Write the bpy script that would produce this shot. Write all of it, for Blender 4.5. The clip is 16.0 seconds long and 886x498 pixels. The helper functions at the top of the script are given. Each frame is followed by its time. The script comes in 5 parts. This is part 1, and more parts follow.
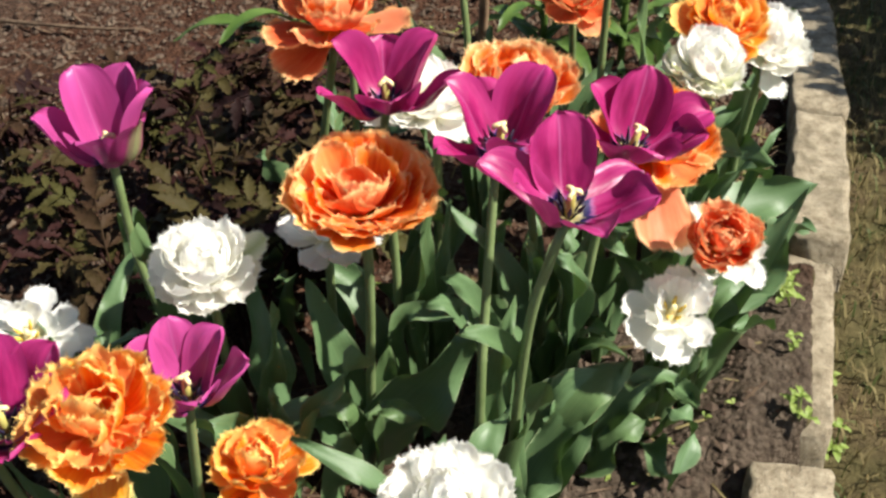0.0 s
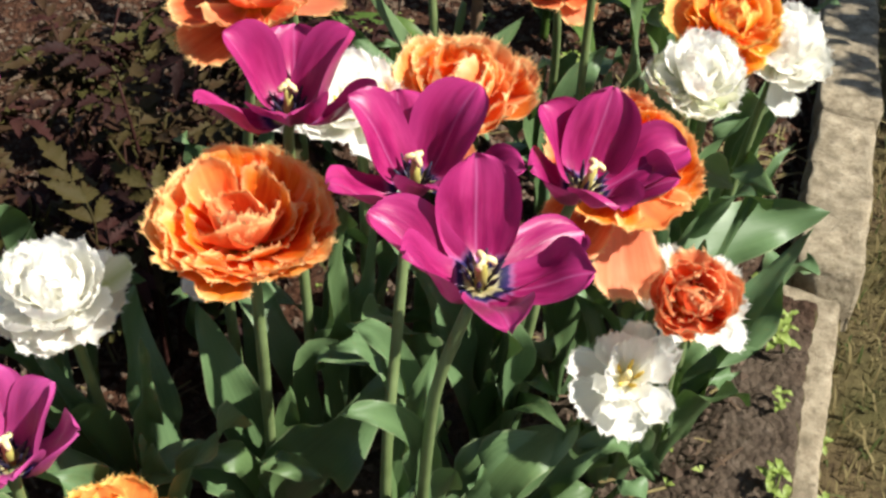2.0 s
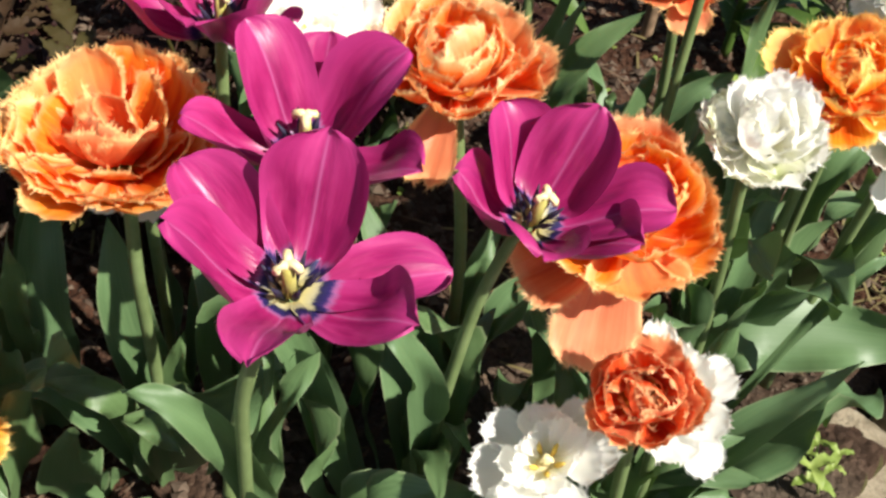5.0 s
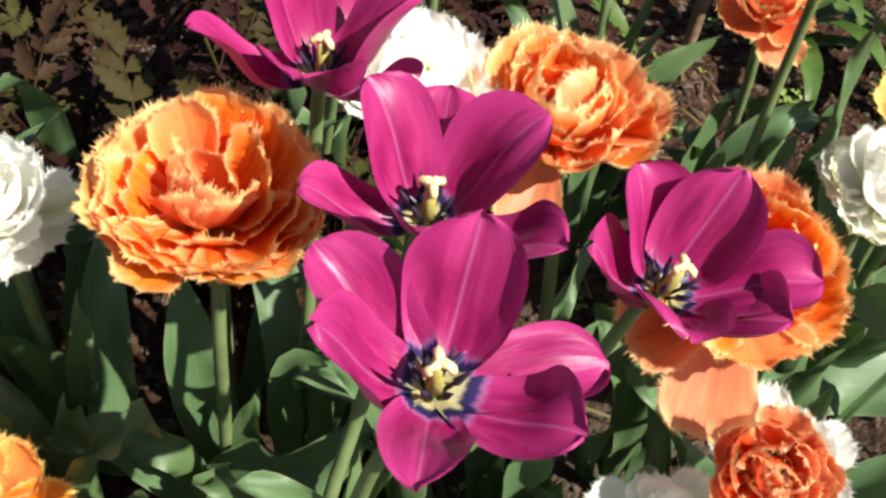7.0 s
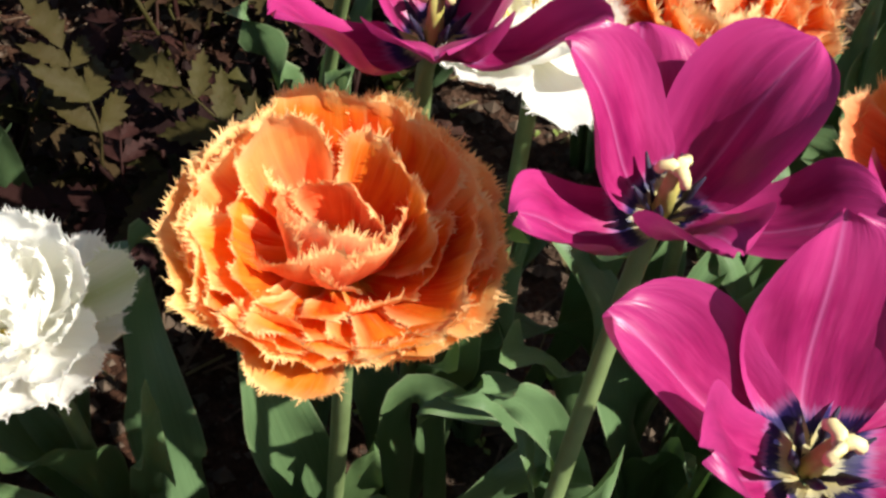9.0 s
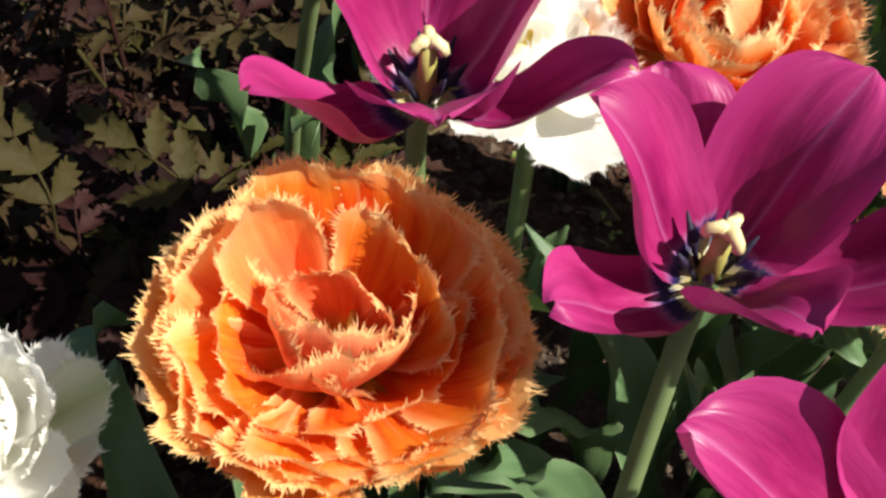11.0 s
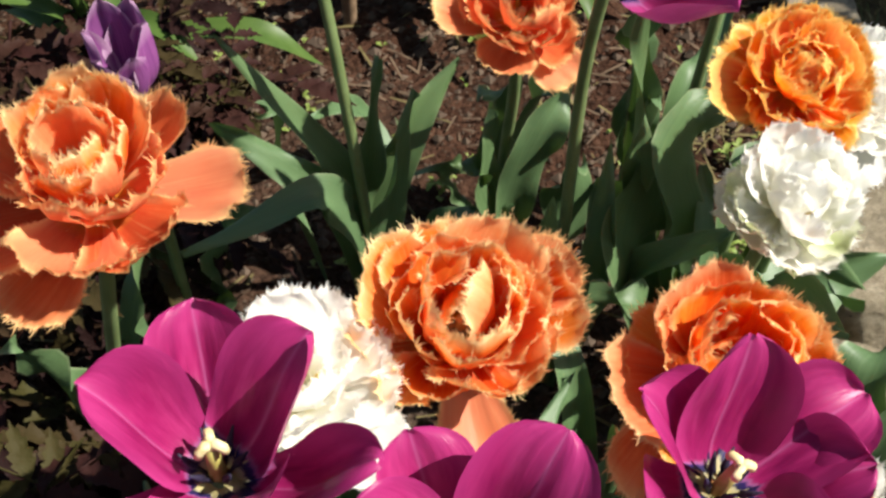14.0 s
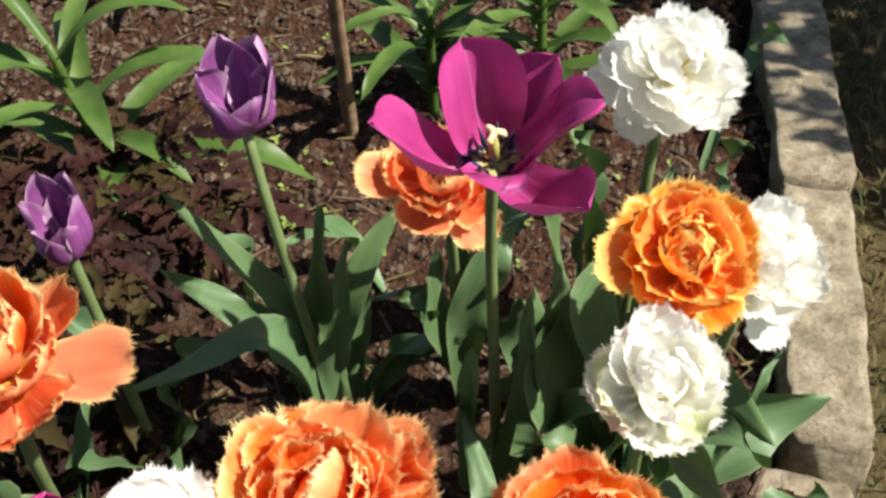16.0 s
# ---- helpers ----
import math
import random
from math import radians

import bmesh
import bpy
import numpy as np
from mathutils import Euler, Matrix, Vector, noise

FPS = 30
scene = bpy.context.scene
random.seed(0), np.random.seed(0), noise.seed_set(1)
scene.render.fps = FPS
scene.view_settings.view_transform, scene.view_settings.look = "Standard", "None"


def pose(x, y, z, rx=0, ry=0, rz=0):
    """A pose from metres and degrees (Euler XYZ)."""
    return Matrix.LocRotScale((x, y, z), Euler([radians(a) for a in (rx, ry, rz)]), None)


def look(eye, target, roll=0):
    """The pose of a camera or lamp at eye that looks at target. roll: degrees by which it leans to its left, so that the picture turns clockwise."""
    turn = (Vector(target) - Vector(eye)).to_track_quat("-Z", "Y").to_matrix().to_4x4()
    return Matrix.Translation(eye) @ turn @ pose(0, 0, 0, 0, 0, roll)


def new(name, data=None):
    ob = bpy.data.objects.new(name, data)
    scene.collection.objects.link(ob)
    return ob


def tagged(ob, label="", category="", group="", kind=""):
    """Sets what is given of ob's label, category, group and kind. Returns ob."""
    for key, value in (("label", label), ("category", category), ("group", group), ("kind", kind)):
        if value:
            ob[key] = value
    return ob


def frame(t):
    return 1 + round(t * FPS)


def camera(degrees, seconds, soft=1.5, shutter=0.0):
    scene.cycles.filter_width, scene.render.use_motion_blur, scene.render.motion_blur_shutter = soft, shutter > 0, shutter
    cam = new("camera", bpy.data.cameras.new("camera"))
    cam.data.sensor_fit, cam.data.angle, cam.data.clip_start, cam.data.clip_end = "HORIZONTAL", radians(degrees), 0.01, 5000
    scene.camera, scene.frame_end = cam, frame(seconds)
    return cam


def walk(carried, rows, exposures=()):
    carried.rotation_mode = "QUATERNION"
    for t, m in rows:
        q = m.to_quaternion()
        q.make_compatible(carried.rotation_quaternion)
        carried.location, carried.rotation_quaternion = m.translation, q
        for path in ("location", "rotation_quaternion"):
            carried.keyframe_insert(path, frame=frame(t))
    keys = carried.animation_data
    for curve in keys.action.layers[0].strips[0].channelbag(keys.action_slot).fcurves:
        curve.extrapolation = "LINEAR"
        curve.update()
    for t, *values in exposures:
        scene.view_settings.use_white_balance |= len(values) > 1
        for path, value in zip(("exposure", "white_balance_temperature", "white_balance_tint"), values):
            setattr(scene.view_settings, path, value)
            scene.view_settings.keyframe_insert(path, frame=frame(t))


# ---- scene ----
cam = camera(41.4, 16.0, soft=2.7)
PATH = [
    (0, (0.004, 0.01, 0.679), (0.003, 1.642, -0.477), -0.3),
    (0.5, (0.012, 0.043, 0.661), (-0.011, 1.653, -0.525), 0.7),
    (1, (0.039, 0.094, 0.649), (0.01, 1.687, -0.56), 0.9),
    (1.5, (0.048, 0.139, 0.653), (0.012, 1.71, -0.583), 3.3),
    (2, (0.074, 0.163, 0.654), (0.011, 1.716, -0.604), 2.5),
    (2.5, (0.109, 0.195, 0.65), (0.011, 1.729, -0.629), 5.3),
    (3, (0.146, 0.223, 0.639), (-0.071, 1.738, -0.648), 7.7),
    (3.2, (0.161, 0.24, 0.631), (-0.106, 1.721, -0.686), 8.4),
    (5.3, (0.209, 0.312, 0.601), (-0.239, 1.727, -0.739), 10.6),
    (5.5, (0.208, 0.319, 0.602), (-0.238, 1.726, -0.747), 11.0),
    (6, (0.201, 0.33, 0.607), (-0.314, 1.723, -0.733), 11.4),
    (6.5, (0.185, 0.327, 0.606), (-0.332, 1.734, -0.718), 11.9),
    (7, (0.133, 0.328, 0.594), (-0.256, 1.747, -0.761), 12.2),
    (7.5, (0.077, 0.34, 0.576), (-0.218, 1.748, -0.813), 10.4),
    (8, (0.044, 0.358, 0.556), (-0.169, 1.762, -0.852), 10.1),
    (8.5, (0.023, 0.379, 0.537), (-0.163, 1.77, -0.888), 9.0),
    (9, (-0.003, 0.409, 0.53), (-0.091, 1.755, -0.947), 7.8),
    (9.2, (-0.008, 0.414, 0.525), (-0.081, 1.789, -0.926), 6.6),
    (11.3, (-0.021, 0.457, 0.513), (-0.031, 1.811, -0.959), 4.7),
    (11.5, (-0.018, 0.461, 0.517), (-0.021, 1.816, -0.954), 4.2),
    (12, (-0.01, 0.472, 0.528), (0.005, 1.824, -0.946), 4.2),
    (12.5, (-0.006, 0.488, 0.541), (0.039, 1.84, -0.931), 2.4),
    (13, (-0.011, 0.49, 0.563), (0.093, 1.841, -0.909), 0.8),
    (13.5, (-0.01, 0.481, 0.594), (0.17, 1.815, -0.886), 0.3),
    (14, (0.005, 0.488, 0.624), (0.214, 1.835, -0.84), 0.5),
    (14.5, (0.025, 0.495, 0.639), (0.186, 1.839, -0.833), -0.4),
    (15, (0.049, 0.5, 0.652), (0.169, 1.862, -0.807), -1.0),
    (15.5, (0.075, 0.503, 0.671), (0.153, 1.894, -0.763), -4.1),
    (16, (0.101, 0.496, 0.687), (0.149, 1.911, -0.726), -3.5),
]
walk(cam, [(t, look(eye, target, roll)) for t, eye, target, roll in PATH],
     [(0, 1.08), (3, 1.00), (6, 1.02), (9, 0.98), (11.3, 0.80), (12.5, 0.70), (13.5, 0.80), (14.5, 1.00), (16, 1.06)])

# ---- world, sun, exposure ----
SUN_TURN, SUN_HIGH = -73.0, 49.0      # where the light travels to, clockwise from +y; height of the sun
world = bpy.data.worlds.new("world")
scene.world = world
world.use_nodes = True
sky = world.node_tree.nodes.new("ShaderNodeTexSky")
sky.sky_type, sky.sun_disc = "NISHITA", False
sky.sun_elevation, sky.sun_rotation = radians(SUN_HIGH), radians(180 + SUN_TURN)
world.node_tree.links.new(sky.outputs[0], world.node_tree.nodes["Background"].inputs[0])
world.node_tree.nodes["Background"].inputs[1].default_value = 0.050
sun = new("sun", bpy.data.lights.new("sun", "SUN"))
sun.data.energy, sun.data.angle, sun.data.color = 5.0, radians(0.53), (1.0, 0.95, 0.87)
h = radians(SUN_HIGH)
to_sun = Vector((-math.sin(radians(SUN_TURN)) * math.cos(h), -math.cos(radians(SUN_TURN)) * math.cos(h), math.sin(h)))
sun.matrix_world = Matrix.Translation((0, 0, 5)) @ to_sun.to_track_quat("Z", "Y").to_matrix().to_4x4()


# ---- materials ----
class Mat:
    """A small builder of node materials."""

    def __init__(self, name, rough=0.6, spec=0.3):
        self.m = bpy.data.materials.new(name)
        self.m.use_nodes = True
        self.t = self.m.node_tree
        self.b = self.t.nodes["Principled BSDF"]
        self.b.inputs["Roughness"].default_value = rough
        self.b.inputs["Specular IOR Level"].default_value = spec

    def n(self, kind, **sets):
        node = self.t.nodes.new("ShaderNode" + kind)
        for k, v in sets.items():
            if k in node.inputs:
                node.inputs[k].default_value = v
            else:
                setattr(node, k, v)
        return node

    def link(self, a, b):
        self.t.links.new(a, b)

    def coord(self, which="Object"):
        return self.n("TexCoord").outputs[which]

    def uv(self):
        sep = self.n("SeparateXYZ")
        self.link(self.n("UVMap", uv_map="UVMap").outputs[0], sep.inputs[0])
        return sep.outputs[0], sep.outputs[1]

    def noise(self, scale, vec=None, detail=4.0, rough=0.6, dist=0.0):
        node = self.n("TexNoise", Scale=scale, Detail=detail, Roughness=rough, Distortion=dist)
        self.link(vec or self.coord(), node.inputs["Vector"])
        return node.outputs["Fac"]

    def math(self, op, a, b=0.0, clamp=False):
        node = self.n("Math", operation=op, use_clamp=clamp)
        for i, v in enumerate((a, b)):
            if isinstance(v, (int, float)):
                node.inputs[i].default_value = v
            else:
                self.link(v, node.inputs[i])
        return node.outputs[0]

    def ramp(self, fac, stops):
        node = self.n("ValToRGB")
        e = node.color_ramp.elements
        while len(e) < len(stops):
            e.new(0.5)
        for i, (p, c) in enumerate(stops):
            e[i].position, e[i].color = p, (*c, 1) if len(c) == 3 else c
        self.link(fac, node.inputs[0])
        return node.outputs[0]

    def mix(self, fac, a, b, blend="MIX"):
        node = self.n("Mix", data_type="RGBA", blend_type=blend)
        for sock, v in ((node.inputs[0], fac), (node.inputs[6], a), (node.inputs[7], b)):
            if isinstance(v, (int, float)):
                sock.default_value = v
            elif isinstance(v, tuple):
                sock.default_value = (*v, 1)
            else:
                self.link(v, sock)
        return node.outputs[2]

    def color(self, c):
        if isinstance(c, tuple):
            self.b.inputs["Base Color"].default_value = (*c, 1)
        else:
            self.link(c, self.b.inputs["Base Color"])
        return self

    def bump(self, height, strength=0.4, distance=0.001):
        node = self.n("Bump", Strength=strength, Distance=distance)
        self.link(height, node.inputs["Height"])
        self.link(node.outputs[0], self.b.inputs["Normal"])
        return self

    def through_light(self, c, share):
        """Thin tissue: a share of the light passes through."""
        out = self.t.nodes["Material Output"]
        tr, mx = self.n("BsdfTranslucent"), self.n("MixShader")
        mx.inputs[0].default_value = share
        if isinstance(c, tuple):
            tr.inputs[0].default_value = (*c, 1)
        else:
            self.link(c, tr.inputs[0])
        self.link(self.b.outputs[0], mx.inputs[1])
        self.link(tr.outputs[0], mx.inputs[2])
        self.link(mx.outputs[0], out.inputs[0])
        return self


def streaks(k, u, v, across=26.0, along=1.6):
    """Fine veins that run along a petal or leaf."""
    com = k.n("CombineXYZ")
    k.link(k.math("MULTIPLY", u, across), com.inputs[0])
    k.link(k.math("MULTIPLY", v, along), com.inputs[1])
    k.link(k.math("MULTIPLY", k.n("ObjectInfo").outputs["Random"], 40.0), com.inputs[2])
    return k.noise(1.0, com.outputs[0], 3.0)


def petal_purple(name="purple_petal", pale=0.0):
    """Satin magenta petal: soft lengthwise bands that paint its satin highlights, a pale midrib, a paler margin and a
    navy and cream blotch at its base.
    """
    k = Mat(name, 0.38, 0.34)
    k.b.inputs["Sheen Weight"].default_value = 0.03
    k.b.inputs["Sheen Roughness"].default_value = 0.3
    k.b.inputs["Sheen Tint"].default_value = (1.0, 0.5, 0.85, 1)
    u, v = k.uv()
    band = streaks(k, u, v, 3.2, 1.9)
    vein = streaks(k, u, v, 22.0, 1.2)
    edge = k.math("ABSOLUTE", u)
    patch = k.noise(60.0, None, 3.0)
    tone = k.math("ADD", k.math("MULTIPLY", band, 0.66), k.math("ADD", k.math("MULTIPLY", vein, 0.12), k.math("MULTIPLY", patch, 0.22)))
    body = k.ramp(tone, [(0.32, (0.185, 0.0040, 0.064)), (0.5, (0.298, 0.0125, 0.102)), (0.68, (0.420, 0.0340, 0.162))])
    rim = k.math("MAXIMUM", edge, k.math("MULTIPLY", v, 0.97))
    body = k.mix(k.ramp(rim, [(0.60, (0, 0, 0)), (1.0, (0.60, 0.60, 0.60))]), body, (0.47, 0.045, 0.21))
    # pale: how much light on and through the petal is mixed into its colour
    if pale:
        body = k.mix(pale, body, (0.52, 0.10, 0.34))
    mid = k.ramp(edge, [(0.0, (0.5, 0.5, 0.5)), (0.035, (0.1, 0.1, 0.1)), (0.07, (0, 0, 0))])
    body = k.mix(mid, body, (0.4992, 0.1482, 0.3432))
    jag = k.math("ADD", v, k.math("MULTIPLY", k.math("SUBTRACT", vein, 0.5), 0.10))
    ring = k.ramp(jag, [(0.0, (0.468, 0.4056, 0.156)), (0.055, (0.39, 0.3588, 0.2184)), (0.068, (0.0156, 0.0156, 0.0468)), (0.115, (0.0234, 0.014, 0.0936)), (0.150, (0.3276, 0.156, 0.3432))])
    body = k.mix(k.ramp(jag, [(0.12, (1, 1, 1)), (0.18, (0, 0, 0))]), body, ring)
    k.color(body).bump(k.math("ADD", band, k.math("MULTIPLY", vein, 0.05)), 0.30, 0.0022)
    return k.through_light(body, 0.24).m


def petal_streaked():
    k = Mat("green_streaked_petal", 0.4, 0.4)
    u, v = k.uv()
    vein = streaks(k, u, v)
    body = k.ramp(vein, [(0.2, (0.234, 0.0156, 0.0936)), (0.8, (0.39, 0.0468, 0.1872))])
    band = k.math("ADD", k.math("ABSOLUTE", k.math("SUBTRACT", u, 0.15)), k.math("MULTIPLY", k.math("SUBTRACT", vein, 0.5), 0.6))
    body = k.mix(k.ramp(band, [(0.12, (0.95, 0.95, 0.95)), (0.5, (0, 0, 0))]), body, (0.3276, 0.3588, 0.156))
    k.color(body).bump(vein, 0.3, 0.0006)
    return k.through_light(body, 0.25).m


def petal_violet():
    k = Mat("violet_petal", 0.42, 0.3)
    u, v = k.uv()
    vein = streaks(k, u, v)
    edge = k.math("ABSOLUTE", u)
    body = k.ramp(vein, [(0.25, (0.165, 0.040, 0.170)), (0.75, (0.320, 0.100, 0.290))])
    rim = k.math("MAXIMUM", edge, k.math("MULTIPLY", v, 0.93))
    body = k.mix(k.ramp(rim, [(0.80, (0, 0, 0)), (1.0, (0.75, 0.75, 0.75))]), body, (0.60, 0.42, 0.55))
    k.color(body).bump(vein, 0.3, 0.0006)
    return k.through_light(body, 0.25).m


def petal_orange(name, deep, mid, light, rim, flame=0.75):
    """Flamed petal: yellow at its base, deep along the middle, lighter towards a pale ragged rim, with fanning veins;
    fold shade and peach highlights are painted in too.
    """
    k = Mat(name, 0.46, 0.3)
    u, v = k.uv()
    vein = streaks(k, u, v, 8.0, 1.2)
    fine = streaks(k, u, v, 40.0, 1.5)
    patch = k.noise(45.0, None, 3.0)
    one = k.n("ObjectInfo").outputs["Random"]
    side = k.math("MULTIPLY", k.math("ABSOLUTE", u), 0.22)
    tone = k.math("ADD", k.math("MULTIPLY", v, 0.62), k.math("ADD", k.math("MULTIPLY", k.math("SUBTRACT", vein, 0.5), flame), k.math("MULTIPLY", k.math("SUBTRACT", patch, 0.5), 0.7)))
    tone = k.math("ADD", k.math("ADD", tone, side), k.math("MULTIPLY", k.math("SUBTRACT", one, 0.5), 0.30))
    # besides the flame, deep paints shade in the folds, light the lit tops
    body = k.ramp(tone, [(0.22, deep), (0.55, mid), (0.95, light)])
    body = k.mix(k.ramp(k.math("ADD", k.math("MULTIPLY", one, 0.6), k.math("MULTIPLY", k.noise(22.0, None, 2.0), 0.5)), [(0.55, (0, 0, 0)), (0.85, (0.55, 0.55, 0.55))]), body, (0.95, 0.36, 0.20))
    body = k.mix(k.ramp(fine, [(0.55, (0, 0, 0)), (0.75, (0.30, 0.30, 0.30))]), body, rim)
    edge = k.math("ADD", k.math("MAXIMUM", k.math("ABSOLUTE", u), v), k.math("MULTIPLY", k.math("SUBTRACT", patch, 0.5), 0.20))
    body = k.mix(k.ramp(edge, [(0.82, (0, 0, 0)), (0.97, (0.45, 0.45, 0.45)), (1.0, (0.9, 0.9, 0.9))]), body, rim)
    body = k.mix(k.ramp(v, [(0.0, (0.9, 0.9, 0.9)), (0.30, (0, 0, 0))]), body, (0.85, 0.50, 0.04))
    k.color(body).bump(k.math("ADD", vein, k.math("MULTIPLY", fine, 0.35)), 0.3, 0.0008)
    return k.through_light(body, 0.42).m


def petal_white():
    k = Mat("white_petal", 0.5, 0.25)
    u, v = k.uv()
    vein = streaks(k, u, v, 14.0, 1.2)
    body = k.ramp(vein, [(0.2, (0.95, 0.94, 0.86)), (0.8, (0.98, 0.975, 0.94))])
    body = k.mix(k.ramp(v, [(0.03, (0.8, 0.8, 0.8)), (0.36, (0, 0, 0))]), body, (0.92, 0.89, 0.62))
    k.color(body).bump(vein, 0.35, 0.0007)
    return k.through_light(body, 0.55).m


def petal_greenish():
    k = Mat("green_tinged_petal", 0.5, 0.25)
    u, v = k.uv()
    vein = streaks(k, u, v, 14.0, 1.2)
    body = k.ramp(vein, [(0.2, (0.66, 0.68, 0.44)), (0.8, (0.82, 0.82, 0.68))])
    body = k.mix(k.ramp(k.math("ABSOLUTE", u), [(0.0, (0.75, 0.75, 0.75)), (0.6, (0, 0, 0))]), body, (0.42, 0.50, 0.18))
    k.color(body).bump(vein, 0.35, 0.0008)
    return k.through_light(body, 0.4).m


def leaf_green():
    k = Mat("tulip_leaf", 0.46, 0.4)
    u, v = k.uv()
    vein = streaks(k, u, v, 22.0, 0.6)
    big = k.noise(14.0, None, 3.0)
    body = k.ramp(vein, [(0.25, (0.062, 0.122, 0.046)), (0.75, (0.112, 0.192, 0.078))])
    body = k.mix(k.math("MULTIPLY", big, 0.5), body, (0.120, 0.190, 0.100))
    body = k.mix(k.ramp(k.n("ObjectInfo").outputs["Random"], [(0.0, (0, 0, 0)), (1.0, (0.35, 0.35, 0.35))]), body, (0.078, 0.117, 0.0234))
    body = k.mix(k.ramp(k.math("ABSOLUTE", u), [(0.93, (0, 0, 0)), (1.0, (0.7, 0.7, 0.7))]), body, (0.2184, 0.2652, 0.1404))
    k.color(body).bump(vein, 0.25, 0.0007)
    return k.through_light((0.0702, 0.1326, 0.0195), 0.15).m


def plain(name, lo, hi, rough=0.6, scale=60.0, spec=0.3, depth=0.0006, pass_share=0.0):
    k = Mat(name, rough, spec)
    f = k.noise(scale, None, 5.0)
    body = k.ramp(f, [(0.3, lo), (0.72, hi)])
    k.color(body).bump(f, 0.5, depth)
    if pass_share:
        k.through_light(body, pass_share)
    return k.m


def bronze_leaf():
    k = Mat("bronze_leaf", 0.62, 0.10)
    f = k.noise(22.0, None, 3.0)
    r = k.n("ObjectInfo").outputs["Random"]
    body = k.ramp(k.math("ADD", k.math("MULTIPLY", r, 0.75), k.math("MULTIPLY", f, 0.3)),
                  [(0.15, (0.014, 0.0062, 0.0055)), (0.45, (0.036, 0.0132, 0.0110)), (0.70, (0.039, 0.0270, 0.0105)), (1.0, (0.048, 0.0500, 0.0125))])
    k.color(body).bump(k.noise(260.0), 0.6, 0.0012)
    return k.through_light(body, 0.12).m


def soil():
    k = Mat("soil", 0.95, 0.1)
    big, mid, fine = k.noise(6.0, None, 3.0), k.noise(70.0, None, 6.0, 0.75), k.noise(260.0, None, 4.0, 0.7)
    crumb = k.n("TexVoronoi", Scale=150.0)
    k.link(k.coord(), crumb.inputs["Vector"])
    moist = k.ramp(mid, [(0.28, (0.0190, 0.0088, 0.0050)), (0.52, (0.0620, 0.0285, 0.0165)), (0.78, (0.1380, 0.0740, 0.0450))])
    dry = k.ramp(mid, [(0.28, (0.039, 0.0281, 0.0195)), (0.52, (0.092, 0.0686, 0.0484)), (0.78, (0.1716, 0.1365, 0.1014))])
    patch = k.n("VectorMath", operation="DISTANCE")
    k.link(k.coord(), patch.inputs[0])
    patch.inputs[1].default_value = (0.30, 0.62, 0.0)
    away = k.math("ADD", patch.outputs["Value"], k.math("MULTIPLY", k.math("SUBTRACT", big, 0.5), 0.5))
    body = k.mix(k.ramp(away, [(0.22, (0, 0, 0)), (0.42, (1, 1, 1))]), dry, moist)
    body = k.mix(k.ramp(k.noise(1.6, None, 4.0), [(0.5, (0, 0, 0)), (0.68, (0.6, 0.6, 0.6))]), body, dry)
    body = k.mix(k.ramp(fine, [(0.62, (0, 0, 0)), (0.75, (0.5, 0.5, 0.5))]), body, (0.1716, 0.1287, 0.0936))
    height = k.math("ADD", k.math("ADD", mid, k.math("MULTIPLY", fine, 0.4)), k.math("MULTIPLY", crumb.outputs["Distance"], -0.7))
    k.color(body).bump(height, 1.0, 0.010)
    return k.m


def turf():
    k = Mat("mossy_turf", 0.95, 0.1)
    big, mid, fine = k.noise(9.0, None, 3.0), k.noise(60.0, None, 6.0, 0.7), k.noise(300.0, None, 4.0, 0.7)
    body = k.ramp(mid, [(0.3, (0.0468, 0.0312, 0.0187)), (0.55, (0.117, 0.0874, 0.0429)), (0.78, (0.195, 0.156, 0.078))])
    body = k.mix(k.ramp(big, [(0.4, (0, 0, 0)), (0.65, (0.6, 0.6, 0.6))]), body, (0.0585, 0.0663, 0.0195))
    k.color(body).bump(k.math("ADD", mid, fine), 0.9, 0.006)
    return k.m


def kerb_stone():
    k = Mat("kerb_stone", 0.9, 0.15)
    big, mid, fine = k.noise(14.0, None, 5.0, 0.7), k.noise(55.0, None, 8.0, 0.75), k.noise(260.0, None, 5.0, 0.7)
    body = k.ramp(mid, [(0.30, (0.115, 0.088, 0.054)), (0.5, (0.315, 0.262, 0.178)), (0.70, (0.510, 0.440, 0.315))])
    body = k.mix(k.ramp(big, [(0.48, (0, 0, 0)), (0.66, (0.6, 0.6, 0.6))]), body, (0.165, 0.140, 0.092))
    body = k.mix(k.ramp(fine, [(0.57, (0, 0, 0)), (0.68, (0.65, 0.65, 0.65))]), body, (0.078, 0.0663, 0.0546))
    k.color(body).bump(k.math("ADD", mid, k.math("MULTIPLY", fine, 0.6)), 0.9, 0.006)
    return k.m


M_PURPLE, M_VIOLET, M_WHITE, M_LEAF, M_BRONZE = petal_purple(), petal_violet(), petal_white(), leaf_green(), bronze_leaf()
# last of these: the purple petal with backlight painted into its colour
M_GREENISH, M_STREAKED, M_BACKLIT = petal_greenish(), petal_streaked(), petal_purple("backlit_petal", 0.45)
# purple petal again, with stronger light on it painted into the colour
M_LIT = petal_purple("lit_purple_petal", 0.28)
M_ORANGE = petal_orange("orange_petal", (0.74, 0.078, 0.006), (0.92, 0.265, 0.020), (0.96, 0.53, 0.13), (0.96, 0.66, 0.30))
M_SALMON = petal_orange("salmon_petal", (0.66, 0.090, 0.028), (0.80, 0.19, 0.060), (0.88, 0.34, 0.14), (0.94, 0.62, 0.27), 0.4)
